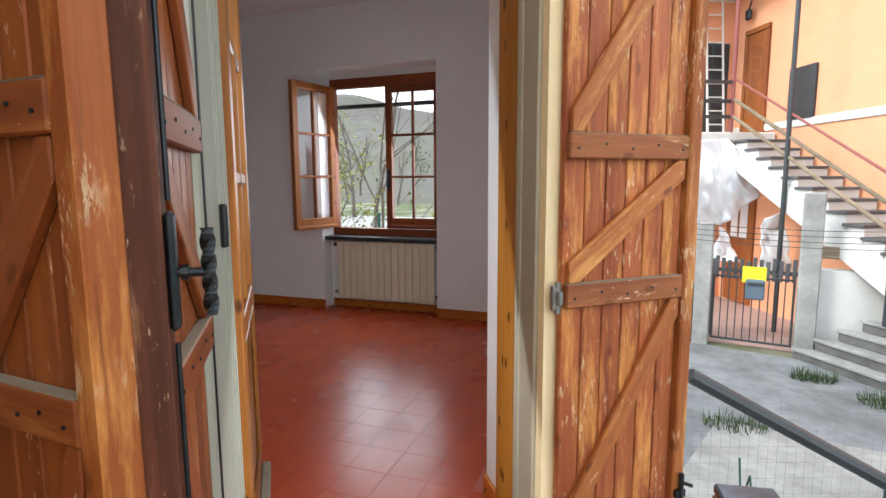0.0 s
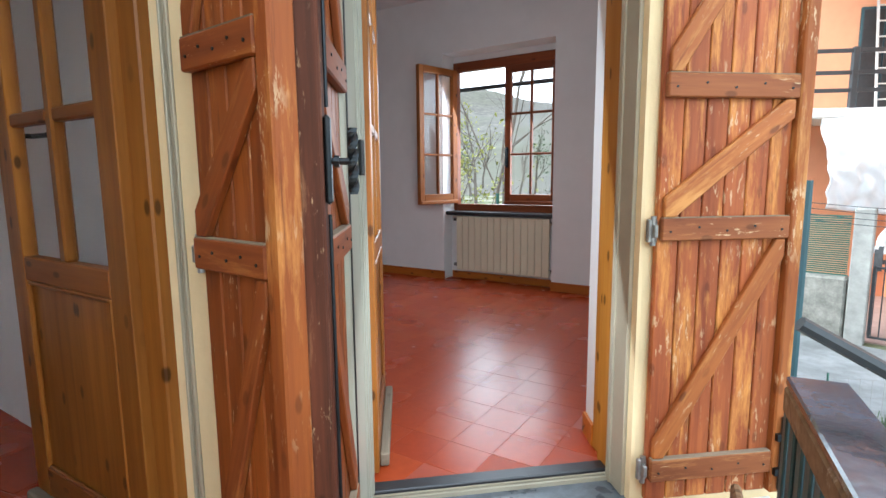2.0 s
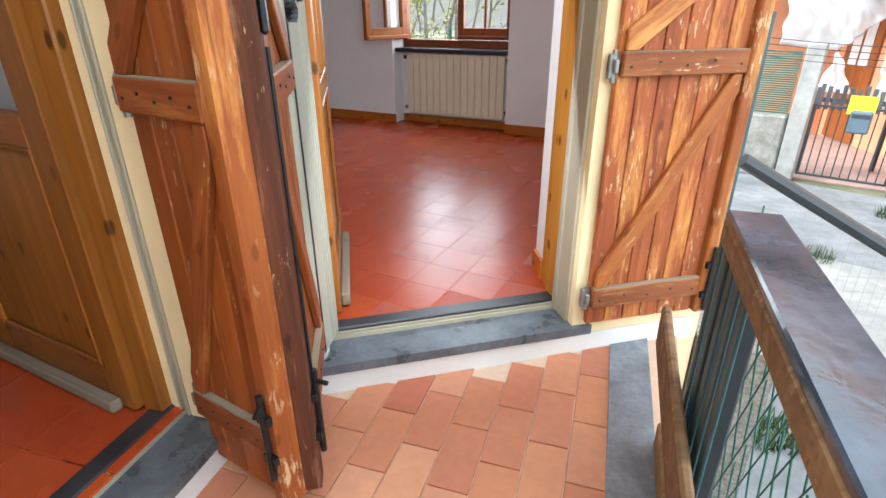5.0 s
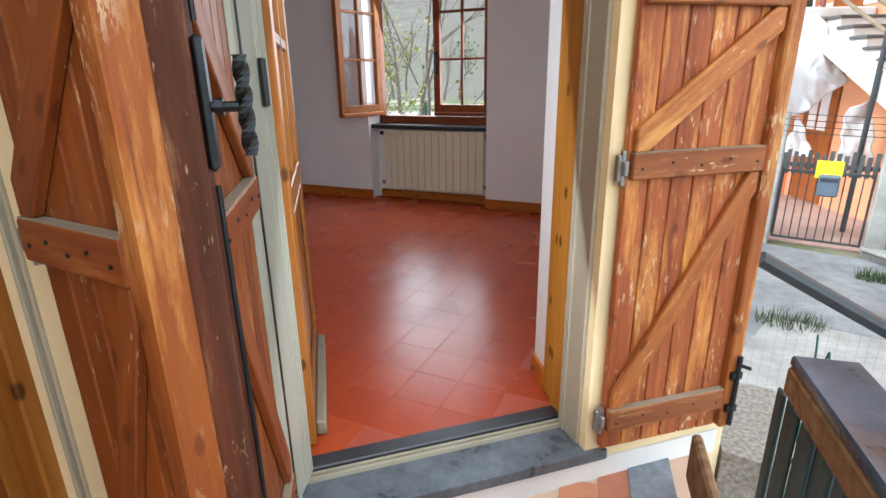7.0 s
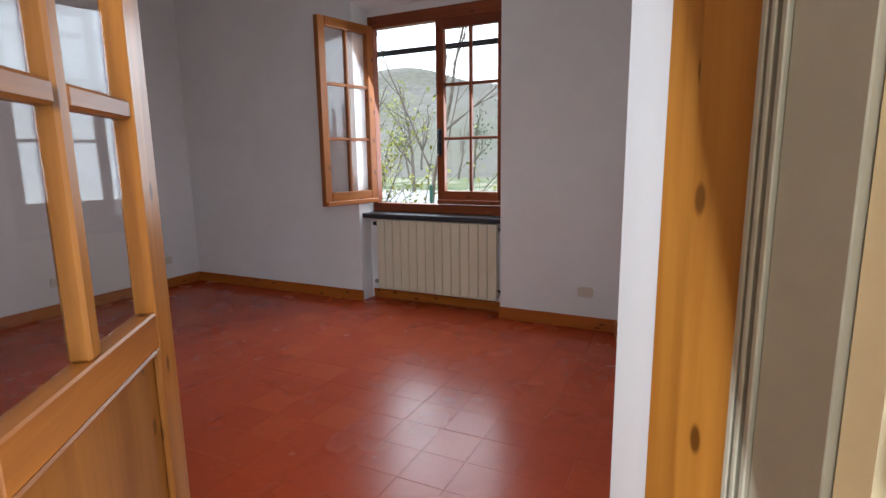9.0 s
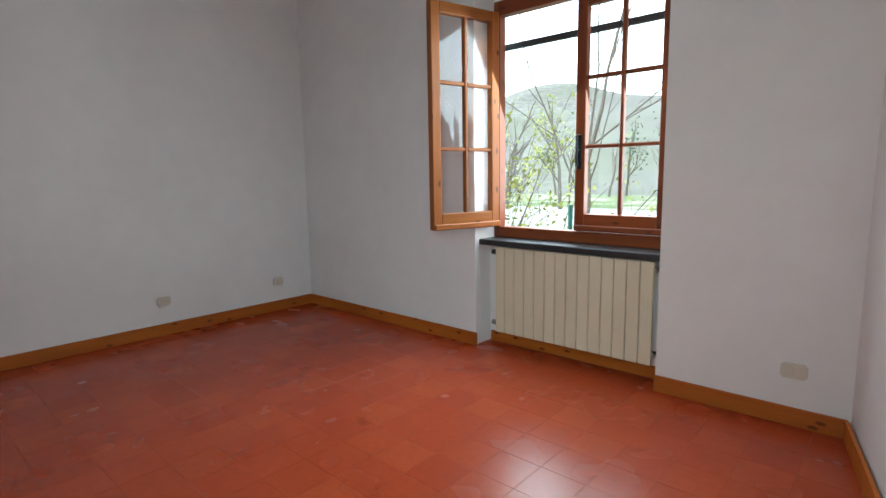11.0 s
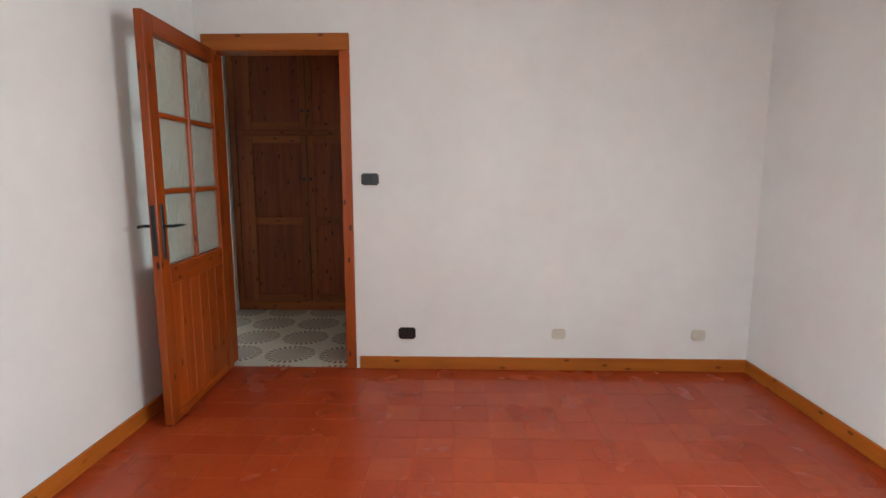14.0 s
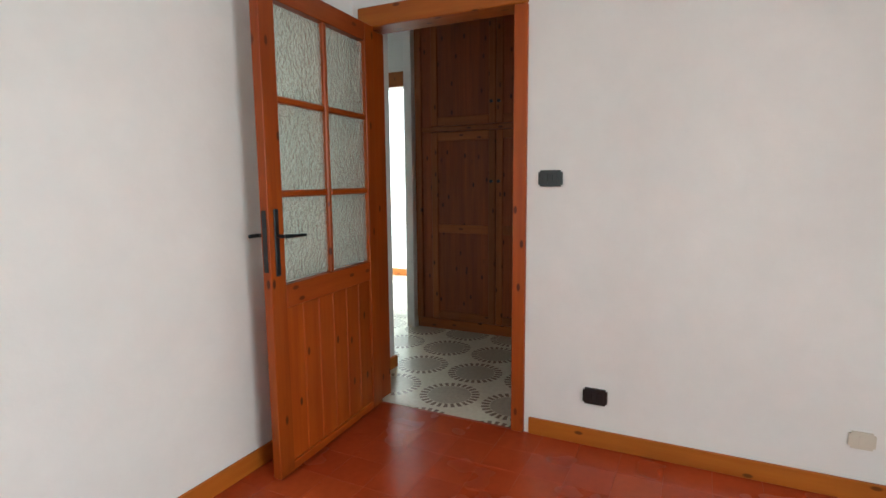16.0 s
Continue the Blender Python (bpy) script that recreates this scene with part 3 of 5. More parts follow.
fs = thing("fly_screen", FA, "ivory aluminium pleated fly screen bar, pushed open", "fly screen")
prof = [(0.166, 0.004), (0.18, 0.008), (0.216, 0.1), (0.237, 0.156), (0.2, 0.156), (0.2, 0.064), (0.166, 0.056)]
bm = bmesh.new()
prism(bm, prof, -0.005, D_TOP - 0.02)
soften(bm, 0.002)
part("pull_bar", bm, M["screen_bar"], fs)
for q in (0.12, 0.62, 0.72, 0.86, 0.95):
    c = Vector((0.18 + 0.057 * q, 0.008 + 0.148 * q, 0))
    rib = boxes((-0.004, 0.004, -0.003, 0.003, 0.0, D_TOP - 0.03), bevel=0.001)
    rib.transform(pose(c.x, c.y, 0, 0, 0, 69))
    part("groove", rib, M["screen_bar"] if q > 0.2 else M["black"], fs, "" if q > 0.2 else "black brush seal")
grip = boxes((-0.011, 0.011, -0.014, 0.0, 1.06, 1.165), bevel=0.003)
grip.transform(pose(0.2185, 0.103, 0, 0, 0, 69))
part("pull_handle", grip, M["black"], fs, "black plastic pull handle")


def glazed_leaf(th, w, h, mats, z_panel, rows, glass, wide=0.085, boards=0, thick=0.042, bottom=0.12, lock=0.1, bar=0.014):
    """A door leaf from its hinge at x = 0: stiles, rails, bars, panes and a lower panel."""
    v, hz, gl = mats
    y0, y1 = -thick / 2, thick / 2
    part("stile", boxes((0, wide, y0, y1, 0.012, h), bevel=0.003), v, th)
    part("stile", boxes((w - wide, w, y0, y1, 0.012, h), bevel=0.003), v, th)
    part("top_rail", boxes((wide, w - wide, y0, y1, h - wide, h), bevel=0.003), hz, th)
    part("lock_rail", boxes((wide, w - wide, y0, y1, z_panel, z_panel + lock), bevel=0.004), hz, th)
    part("bottom_rail", boxes((wide, w - wide, y0, y1, 0.012, bottom), bevel=0.003), hz, th)
    if boards:
        bw = (w - 2 * wide) / boards
        for i in range(boards):
            part("board", boxes((wide + i * bw + 0.001, wide + (i + 1) * bw - 0.001, -0.012, 0.012, bottom, z_panel), bevel=0.004), v, th)
    else:
        part("panel", boxes((wide, w - wide, -0.008, 0.008, bottom, z_panel), bevel=0.002), v, th)
        for y in (-0.0155, 0.0155):
            a, b = wide + 0.001, w - wide - 0.001
            for x0, x1, zz0, zz1, mt in ((a, a + 0.012, bottom, z_panel, v), (b - 0.012, b, bottom, z_panel, v), (a + 0.012, b - 0.012, bottom, bottom + 0.012, hz), (a + 0.012, b - 0.012, z_panel - 0.012, z_panel, hz)):
                part("moulding", boxes((x0, x1, y - 0.007, y + 0.007, zz0, zz1), bevel=0.004), mt, th)
    z0, z1 = z_panel + lock, h - wide
    rh = (z1 - z0) / rows
    xm = w / 2
    part("glazing_bar", boxes((xm - bar, xm + bar, -0.018, 0.018, z0, z1), bevel=0.006), v, th)
    for r in range(1, rows):
        z = z0 + r * rh
        part("glazing_bar", boxes((wide, xm - bar, -0.017, 0.017, z - bar, z + bar), bevel=0.006), hz, th)
        part("glazing_bar", boxes((xm + bar, w - wide, -0.017, 0.017, z - bar, z + bar), bevel=0.006), hz, th)
    for r in range(rows):
        for a, b in ((wide, xm - bar), (xm + bar, w - wide)):
            ob = part("pane", boxes((a - 0.004, b + 0.004, -0.002, 0.002, z0 + r * rh + 0.01, z0 + (r + 1) * rh - 0.01)), gl, th, glass)
            ob.visible_shadow = False


PINE = (M["pane_wood"], M["pane_wood_h"], M["glass"])
d1 = thing("french_door", FA @ pose(0.236, 0.25, 0, 0, 0, 85.1), "honey pine glazed balcony door, standing open into the room", "door", "balcony doors")
glazed_leaf(d1, 0.70, 2.13, PINE, 0.75, 3, "clear glass pane", 0.09, bottom=0.137, lock=0.075, bar=0.019)
part("weather_bar", boxes((0.05, 0.68, -0.055, -0.021, 0.008, 0.06), bevel=0.006), M["weather_bar"], d1, "grey weathered drip bar")
part("lock_plate", boxes((0.70, 0.703, -0.012, 0.012, 0.6, 0.66), bevel=0.001), M["iron"], d1, "dark iron lock plate")
d2 = thing("french_door", pose(-1.335, 0.617, 0, 0, 0, 180.4), "honey pine glazed balcony door, standing open into the second room", "door", "balcony doors")
glazed_leaf(d2, 0.70, 2.13, PINE, 0.75, 3, "clear glass pane", 0.095, bottom=0.137, lock=0.075, bar=0.019)
part("weather_bar", boxes((0.05, 0.7, 0.021, 0.055, 0.006, 0.045), bevel=0.006), M["weather_bar"], d2, "grey weathered drip bar")
bm = bmesh.new()
tube(bm, (0.66, -0.021, 1.19), (0.66, -0.06, 1.19), 0.008)
tube(bm, (0.66, -0.06, 1.19), (0.56, -0.06, 1.19), 0.008)
box(bm, 0.645, 0.675, -0.026, -0.021, 1.1, 1.26)
part("handle", bm, M["iron"], d2, "black iron lever handle")


def shutter(m, w, flip, label, foot=0.0, mats=None):
    """A boarded shutter from its hinge at x = 0, its braced face towards -y (or +y when flipped)."""
    th = thing("shutter", m, label, "shutter", "balcony shutters")
    s = 1 if flip else -1
    board, stile, ledge, diag = mats or (M["shutter"], M["shutter_edge"], M["shutter_h"], M["brace"])
    h, edge = 2.16, 0.046

    def face(a, b):
        return (min(s * a, s * b), max(s * a, s * b))
    nb = 6 if w > 0.4 else 4
    bw = (w - edge) / nb
    for i in range(nb):
        part("board", boxes((i * bw + 0.0016, (i + 1) * bw - 0.0016, *face(-0.012, 0.012), foot, h), bevel=0.003), board, th)
    part("edge_stile", boxes((w - edge, w, *face(-0.024, 0.036), foot, h), bevel=0.005), stile, th, "worn yellowish edge board" if mats is None else "")
    zs = ((0.075, 0.15), (0.855, 0.925), (1.278, 1.348), (2.0, 2.07))
    for z0, z1 in zs:
        bm = boxes((0.004, w - edge - 0.002, *face(0.0125, 0.036), z0, z1), bevel=0.004)
        lg = part("ledger", bm, ledge, th)
        part("bleached_top", boxes((0.008, w - edge - 0.006, *face(0.0135, 0.034), z1 - 0.001, z1 + 0.0015)), M["weather_bar"], lg, "sun-bleached upper face")
        for k in range(5):
            bm = bmesh.new()
            x = 0.03 + k * (w - edge - 0.06) / 4
            tube(bm, (x, s * 0.036, (z0 + z1) / 2 + (0.006 if k % 2 else -0.006)), (x, s * 0.0385, (z0 + z1) / 2 + (0.006 if k % 2 else -0.006)), 0.0036)
            part("screw", bm, M["iron"], lg, "rusty dark screw head")
    for (a0, a1), (b0, b1) in zip(zs, zs[1:]):
        bm = bmesh.new()
        xa, xb = 0.012, w - edge - 0.01
        d = 0.05
        ya, yb = face(0.0125, 0.032)
        pts = [(xa, a1 + 0.002), (xa + d * 0.7, a1 + 0.002), (xb, b0 - 0.002 - d * 1.1), (xb, b0 - 0.002), (xb - d * 0.6, b0 - 0.002), (xa, a1 + d * 1.2)]
        lo = [bm.verts.new((x, ya, z)) for x, z in pts]
        hi = [bm.verts.new((x, yb, z)) for x, z in pts]
        bm.faces.new(lo)
        bm.faces.new(hi[::-1])
        for i in range(6):
            bm.faces.new((lo[i], lo[(i + 1) % 6], hi[(i + 1) % 6], hi[i]))
        soften(bm, 0.003)
        turn = Matrix.Rotation(-math.atan2(b0 - a1 - d, xb - xa), 4, "Y")
        bm.transform(turn.inverted())
        part("brace", bm, diag, th, "worn honey-coloured diagonal brace" if mats is None else "").matrix_local = turn
    for z in (0.11, 0.885, 2.03):
        bm = boxes((-0.03, 0.0, *face(0.0, 0.016), z - 0.035, z + 0.035), (-0.018, -0.004, *face(0.014, 0.03), z - 0.02, z + 0.02), bevel=0.003)
        tube(bm, (-0.012, s * 0.012, z - 0.045), (-0.012, s * 0.012, z + 0.045), 0.009)
        part("hinge", bm, M["steel"], th, "worn zinc hinge")
    bm = bmesh.new()
    tube(bm, (w - 0.022, s * 0.048, 0.02), (w - 0.022, s * 0.048, 0.27), 0.008)
    tube(bm, (w - 0.022, s * 0.048, 0.24), (w - 0.005, s * 0.078, 0.24), 0.006)
    for z in (0.08, 0.2):
        box(bm, w - 0.042, w - 0.004, *face(0.036, 0.05), z - 0.012, z + 0.012)
    part("bolt", bm, M["iron"], th, "dark iron drop bolt")
    return th


shutter(FA @ pose(1.105, -0.03, 0, 0, 0, -1.5), 0.475, False, "weathered red-brown boarded shutter, folded flat against the wall")


def between(a, b):
    """The pose at a whose x axis points to b."""
    return pose(a[0], a[1], 0, 0, 0, math.degrees(math.atan2(b[1] - a[1], b[0] - a[0])))


INNER = (M["shutter_in"], M["shutter_edge_in"], M["cross_in"], M["cross_in"])
s1 = shutter(between((-1.045, 1.026), (-0.79, 0.672)), 0.434, True, "orange-brown boarded shutter with iron handle, half open", -0.08, (M["shutter_in"], M["old_edge"], M["cross_in"], M["cross_in"]))
s2 = shutter(between((-1.104, 0.662), (-0.786, 0.637)), 0.319, False, "weathered red-brown boarded shutter of the second door, half open", -0.085, INNER)
part("meeting_strip", boxes((0.434, 0.446, -0.03, 0.036, -0.08, 2.16), bevel=0.004), M["old_edge"], s1, "dark weathered meeting edge")
hx = 0.412
hd = part("handle_plate", boxes((hx - 0.014, hx + 0.014, 0.036, 0.05, 1.0, 1.175), bevel=0.006), M["iron"], s1, "black wrought iron handle plate")
bm = bmesh.new()
tube(bm, (hx, 0.05, 1.085), (hx, 0.085, 1.085), 0.007)
tube(bm, (hx, 0.055, 1.085), (hx, 0.065, 1.085), 0.012)
part("spindle", bm, M["iron"], hd)
bm = bmesh.new()
N = 16
rings = []
for i in range(N + 1):
    z = 1.085 - 0.065 + 0.13 * i / N
    a0 = i * 0.42
    rings.append([bm.verts.new((hx + 0.009 * (1.25 if k % 2 else 0.8) * math.cos(a0 + k * math.tau / 8)  , 0.092 + 0.009 * (1.25 if k % 2 else 0.8) * math.sin(a0 + k * math.tau / 8), z)) for k in range(8)])
for i in range(N):
    for k in range(8):
        bm.faces.new((rings[i][k], rings[i][(k + 1) % 8], rings[i + 1][(k + 1) % 8], rings[i + 1][k]))
bm.faces.new(rings[0][::-1])
bm.faces.new(rings[-1])
part("twisted_grip", bm, M["iron"], hd, "twisted wrought iron grip")
bm = bmesh.new()
tube(bm, (hx, 0.043, 0.03), (hx, 0.043, 0.98), 0.004)
tube(bm, (hx, 0.043, 1.19), (hx, 0.043, 2.12), 0.004)
part("cremone_rod", bm, M["iron"], s1, "long black iron rod")

# ---- window ----
WX0, WX1, WY = -2.912, -1.745, 4.70
win = thing("window_1", pose(0, 0, 0), "pine casement window darkened red-brown as backlit, with one sash open inwards", "window")
win["kind"] = "structure"
wf = [(WX0, WX0 + 0.045, WY, WY + 0.07, 0.705, 2.2), (WX1 - 0.03, WX1, WY, WY + 0.07, 0.705, 2.2)]
part("window_frame", boxes(*wf, bevel=0.004), M["frame_backlit"], win)
part("window_frame", boxes((WX0 + 0.045, WX1 - 0.03, WY, WY + 0.07, 2.11, 2.2), (WX0 + 0.045, WX1 - 0.03, WY, WY + 0.07, 0.705, 0.775), bevel=0.004), M["frame_backlit_h"], win)
part("window_sill", boxes((NX0 + 0.002, NX1 - 0.002, 4.535, 4.72, 0.668, 0.704), bevel=0.004), M["slate_black"], win, "black slate inner sill")


def sash(parent, w, h, v, hz, side):
    """A casement sash of two by three panes, from its hinge at x = 0."""
    st = 0.062
    part("stile", boxes((0, st, -0.024, 0.024, 0, h), bevel=0.004), v, parent)
    part("stile", boxes((w - st, w, -0.024, 0.024, 0, h), bevel=0.004), v, parent)
    part("rail", boxes((st, w - st, -0.024, 0.024, h - 0.065, h), bevel=0.004), hz, parent)
    part("rail", boxes((st, w - st, -0.024, 0.024, 0, 0.10), bevel=0.004), hz, parent)
    part("drip_rail", boxes((0.004, w - 0.004, *((-0.04, -0.024) if side < 0 else (0.024, 0.04)), 0.0, 0.035), bevel=0.005), hz, parent)
    xm = w / 2
    z0, z1 = 0.10, h - 0.065
    part("glazing_bar", boxes((xm - 0.011, xm + 0.011, -0.018, 0.018, z0, z1), bevel=0.005), v, parent)
    rh = (z1 - z0) / 3
    for r in (1, 2):
        for a, b in ((st, xm - 0.011), (xm + 0.011, w - st)):
            part("glazing_bar", boxes((a, b, -0.017, 0.017, z0 + r * rh - 0.011, z0 + r * rh + 0.011), bevel=0.005), hz, parent)
    for r in range(3):
        for a, b in ((st, xm - 0.011), (xm + 0.011, w - st)):
            ob = part("pane", boxes((a - 0.004, b + 0.004, -0.002, 0.002, z0 + r * rh + 0.008, z0 + (r + 1) * rh - 0.008)), M["glass"], parent, "clear glass pane")
            ob.visible_shadow = False


sr = thing("window_sash", pose(WX1 - 0.034, WY + 0.022, 0.78, 0, 0, 180), "pine window sash, closed, darkened red-brown as backlit", "window sash", "window sashes")
sash(sr, 0.545, 1.33, M["frame_backlit"], M["frame_backlit_h"], 1)
bm = boxes((0.50, 0.53, 0.024, 0.034, 0.36, 0.56), bevel=0.004)
tube(bm, (0.515, 0.034, 0.47), (0.515, 0.06, 0.47), 0.007)
tube(bm, (0.515, 0.06, 0.38), (0.515, 0.06, 0.55), 0.009, 0.007)
part("handle", bm, M["iron"], sr, "black iron window catch")
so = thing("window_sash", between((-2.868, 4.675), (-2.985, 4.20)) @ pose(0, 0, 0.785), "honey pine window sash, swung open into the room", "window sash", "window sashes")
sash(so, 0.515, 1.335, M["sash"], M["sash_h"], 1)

# outer shutter bar across the opening
osb = thing("blind_rail", pose(-2.33, 4.93, 1.97), "dark grey metal blind rail outside the window", "blind")
part("rail", boxes((-0.84, 0.569, -0.014, 0.014, -0.02, 0.02), bevel=0.004), M["dark_metal"], osb)
part("guide", boxes((-0.584, -0.57, -0.158, -0.125, -1.26, 0.2), bevel=0.003), M["dark_metal"], osb)
part("guide", boxes((0.57, 0.587, -0.158, 0.06, -1.26, 0.2), bevel=0.003), M["dark_metal"], osb)

# ---- radiator ----
rad = thing("radiator", pose(-2.79, 4.545, 0.105), "cream enamelled steel radiator below the window", "radiator")
n_sec = 14
sw = 1.005 / n_sec
for i in range(n_sec):
    bm = boxes((i * sw + 0.002, (i + 1) * sw - 0.002, 0.0, 0.018, 0.0, 0.555), (i * sw + 0.022, (i + 1) * sw - 0.022, 0.018, 0.075, 0.02, 0.535), bevel=0.004)
    part("section", bm, M["radiator"], rad)
bm = bmesh.new()
for z in (0.05, 0.505):
    tube(bm, (0.002, 0.05, z), (1.003, 0.05, z), 0.016)
part("manifold", bm, M["radiator"], rad)
for x, d, z, nm, mt, lb in ((0, -1, 0.515, "valve", M["black"], "black radiator valve knob"), (0, -1, 0.045, "valve", M["steel"], "grey steel return valve"), (1.005, 1, 0.515, "valve", M["steel"], "steel air vent"), (1.005, 1, 0.06, "valve", M["iron"], "dark end plug")):
    bm = bmesh.new()
    k = 0.055 if d < 0 else 0.022
    tube(bm, (x - d * 0.02, 0.05, z), (x + d * k * 0.6, 0.05, z), 0.009)
    tube(bm, (x + d * k * 0.5, 0.05, z), (x + d * k, 0.05, z), 0.018, 0.016, 12)
    part(nm, bm, mt, rad, lb)

# ---- inner door ----
fr = thing("door_frame", pose(-4.8, 0, 0), "orange knotty pine door frame around the hall opening", "door frame")
part("casing", boxes((-0.13, 0.022, 1.84, 1.905, 0, 2.06), bevel=0.005), M["door_pine"], fr)
part("casing", boxes((-0.13, 0.022, 0.975, 1.04, 0, 2.06), bevel=0.005), M["door_pine"], fr)
part("head_casing", boxes((-0.13, 0.022, 0.975, 1.905, 2.062, 2.165), bevel=0.005), M["trim_y"], fr)
dr = thing("inner_door", pose(-4.773, 1.055, 0, 0, 0, 3.0), "orange knotty pine door with hammered glass, wide open", "door")
glazed_leaf(dr, 0.855, 2.06, (M["door_pine"], M["door_pine_h"], M["hammered"]), 0.735, 3, "hammered frosted glass pane", 0.09, 6, 0.042, 0.05)
part("handle_plate", boxes((0.800, 0.828, 0.021, 0.028, 0.88, 1.155), bevel=0.004), M["iron"], dr, "black iron long plate")
bm = bmesh.new()
tube(bm, (0.814, 0.028, 1.045), (0.814, 0.07, 1.045), 0.008)
tube(bm, (0.814, 0.07, 1.045), (0.690, 0.07, 1.04), 0.009, 0.006)
part("lever", bm, M["iron"], dr, "black iron lever")
part("latch_plate", boxes((0.855, 0.8585, -0.011, 0.011, 0.9, 1.15), bevel=0.001), M["iron"], dr, "dark iron latch plate")
bm = boxes((0.800, 0.828, -0.028, -0.021, 0.88, 1.155), bevel=0.004)
tube(bm, (0.814, -0.028, 1.045), (0.814, -0.07, 1.045), 0.008)
tube(bm, (0.814, -0.07, 1.045), (0.865, -0.07, 1.045), 0.008)
part("lever", bm, M["iron"], dr, "black iron lever")

# ---- switches and sockets ----


def plate(m, w, h, mat, label, cat, buttons):
    th = thing("switch" if cat == "switch" else "socket", m, label, cat)
    bm = boxes((-w / 2, w / 2, -0.013, 0.0, -h / 2, h / 2))
    bmesh.ops.bevel(bm, geom=[e for e in bm.edges if abs(e.verts[0].co.y - e.verts[1].co.y) > 0.005], offset=0.009, segments=3, affect="EDGES")
    part("cover", bm, mat, th)
    for i in range(buttons):
        x = (i - (buttons - 1) / 2) * 0.024
        part("key" if cat == "switch" else "outlet", boxes((x - 0.011, x + 0.011, -0.0145, -0.0125, -h * 0.3, h * 0.3), bevel=0.0015), M["black"] if cat == "switch" else M["ivory"], th)


WEST = pose(0, 0, 0, 0, 0, 90)
for y, z in ((2.02, 1.268), (2.25, 0.248)):
    plate(pose(-4.799, y, z) @ WEST, 0.112, 0.076, M["black"], "black plastic switch plate on the white wall", "switch", 3)
for y in (3.257, 4.172):
    plate(pose(-4.799, y, 0.25) @ WEST, 0.086, 0.066, M["ivory"], "ivory plastic wall socket above the skirting", "socket", 1)
plate(pose(-1.15, 4.499, 0.25), 0.1, 0.066, M["ivory"], "ivory plastic wall socket beside the window", "socket", 2)

# ---- hall wardrobe ----
wd = thing("wardrobe", pose(-6.3, 0.475, 0), "dark knotty pine built-in wardrobe in the hall", "wardrobe")
part("body", boxes((-0.58, -0.03, 0.0, 1.95, 0.0, 2.6)), M["ward"], wd)
part("plinth", boxes((-0.03, 0.0, 0.0, 2.0, 0.0, 0.085), bevel=0.003), M["ward_lh"], wd)
part("side_stile", boxes((-0.03, 0.012, -0.0, 0.06, 0.085, 2.6), bevel=0.004), M["ward_l"], wd)
part("belt_rail", boxes((-0.03, 0.004, 0.06, 2.0, 1.66, 1.70), bevel=0.003), M["ward_lh"], wd)
part("side_panel", boxes((-0.03, -0.008, 0.06, 0.148, 0.085, 2.6)), M["ward"], wd)
for y0 in (0.15, 1.29):
    for a, b in ((0.0, 0.565), (0.569, 1.134)) if y0 < 1 else ((0.0, 0.565),):
        for z0, z1, rails in ((0.09, 1.655, (0.09, 0.83, 1.585)), (1.705, 2.58, (1.705, 2.51))):
            dd = part("cupboard_door", boxes((-0.02, -0.006, y0 + a + 0.055, y0 + b - 0.055, z0, z1)), M["ward"], wd)
            part("stile", boxes((-0.022, 0.006, y0 + a, y0 + a + 0.058, z0, z1), bevel=0.004), M["ward_l"], dd)
            part("stile", boxes((-0.022, 0.006, y0 + b - 0.058, y0 + b, z0, z1), bevel=0.004), M["ward_l"], dd)
            for z in rails:
                part("rail", boxes((-0.022, 0.005, y0 + a + 0.058, y0 + b - 0.058, z, z + 0.07), bevel=0.004), M["ward_lh"], dd)
            bm = bmesh.new()
            yk = y0 + (b - 0.029 if a == 0 else a + 0.029)
            tube(bm, (0.006, yk, 1.255 if z0 < 1 else 1.87), (0.03, yk, 1.255 if z0 < 1 else 1.87), 0.008, 0.014, 10)
            part("knob", bm, M["iron"], dd, "small black knob")

# ---- balcony railing ----
RZ = 0.649
rl = thing("railing", between((0.024, 1.181), (0.124, 0.555)), "slate-topped wooden balcony railing with wire netting", "railing")
part("top_board", boxes((0.0, 2.3, 0.0, 0.105, RZ - 0.02, RZ), bevel=0.004), M["wet_board"], rl, "wet blue-black capping board")
part("top_rail", boxes((0.0, 2.3, -0.002, 0.06, RZ - 0.075, RZ - 0.0205), bevel=0.005), M["old_grey"], rl, "brown weathered wooden rail")
part("mid_rail", boxes((-0.42, 2.3, -0.035, -0.008, 0.02, 0.17), bevel=0.008), M["old_grey"], rl, "sun-bleached wooden plank")
part("low_rail", boxes((-0.1, 2.3, -0.03, -0.005, -0.12, -0.03), bevel=0.006), M["old_grey"], rl, "sun-bleached wooden plank")
part("post", boxes((0.02, 0.1, 0.03, 0.09, -0.5, RZ - 0.076), bevel=0.005), M["dark_metal"], rl, "dark square post")
part("post", boxes((1.6, 1.68, 0.03, 0.09, -0.5, RZ - 0.076), bevel=0.005), M["dark_metal"], rl, "dark square post")
for i in range(9):
    part("sheet", boxes((-0.06 + i * 0.035, -0.028 + i * 0.035, 0.012 + 0.006 * (i % 2), 0.02 + 0.006 * (i % 2), -0.35, 0.55), bevel=0.003), M["teal_sheet"], rl, "teal corrugated sheet rib")
bm = bmesh.new()
for i in range(26):
    x = i * 0.075 - 0.2
    for j in range(10):
        z = -0.3 + j * 0.09
        xo = x + (0.0375 if j % 2 else 0)
        tube(bm, (xo, 0.112, z), (xo - 0.0375, 0.112 + 0.006 * ((i + j) % 2), z + 0.09), 0.0022, None, 4)
        tube(bm, (xo, 0.112, z), (xo + 0.0375, 0.112, z + 0.09), 0.0022, None, 4)
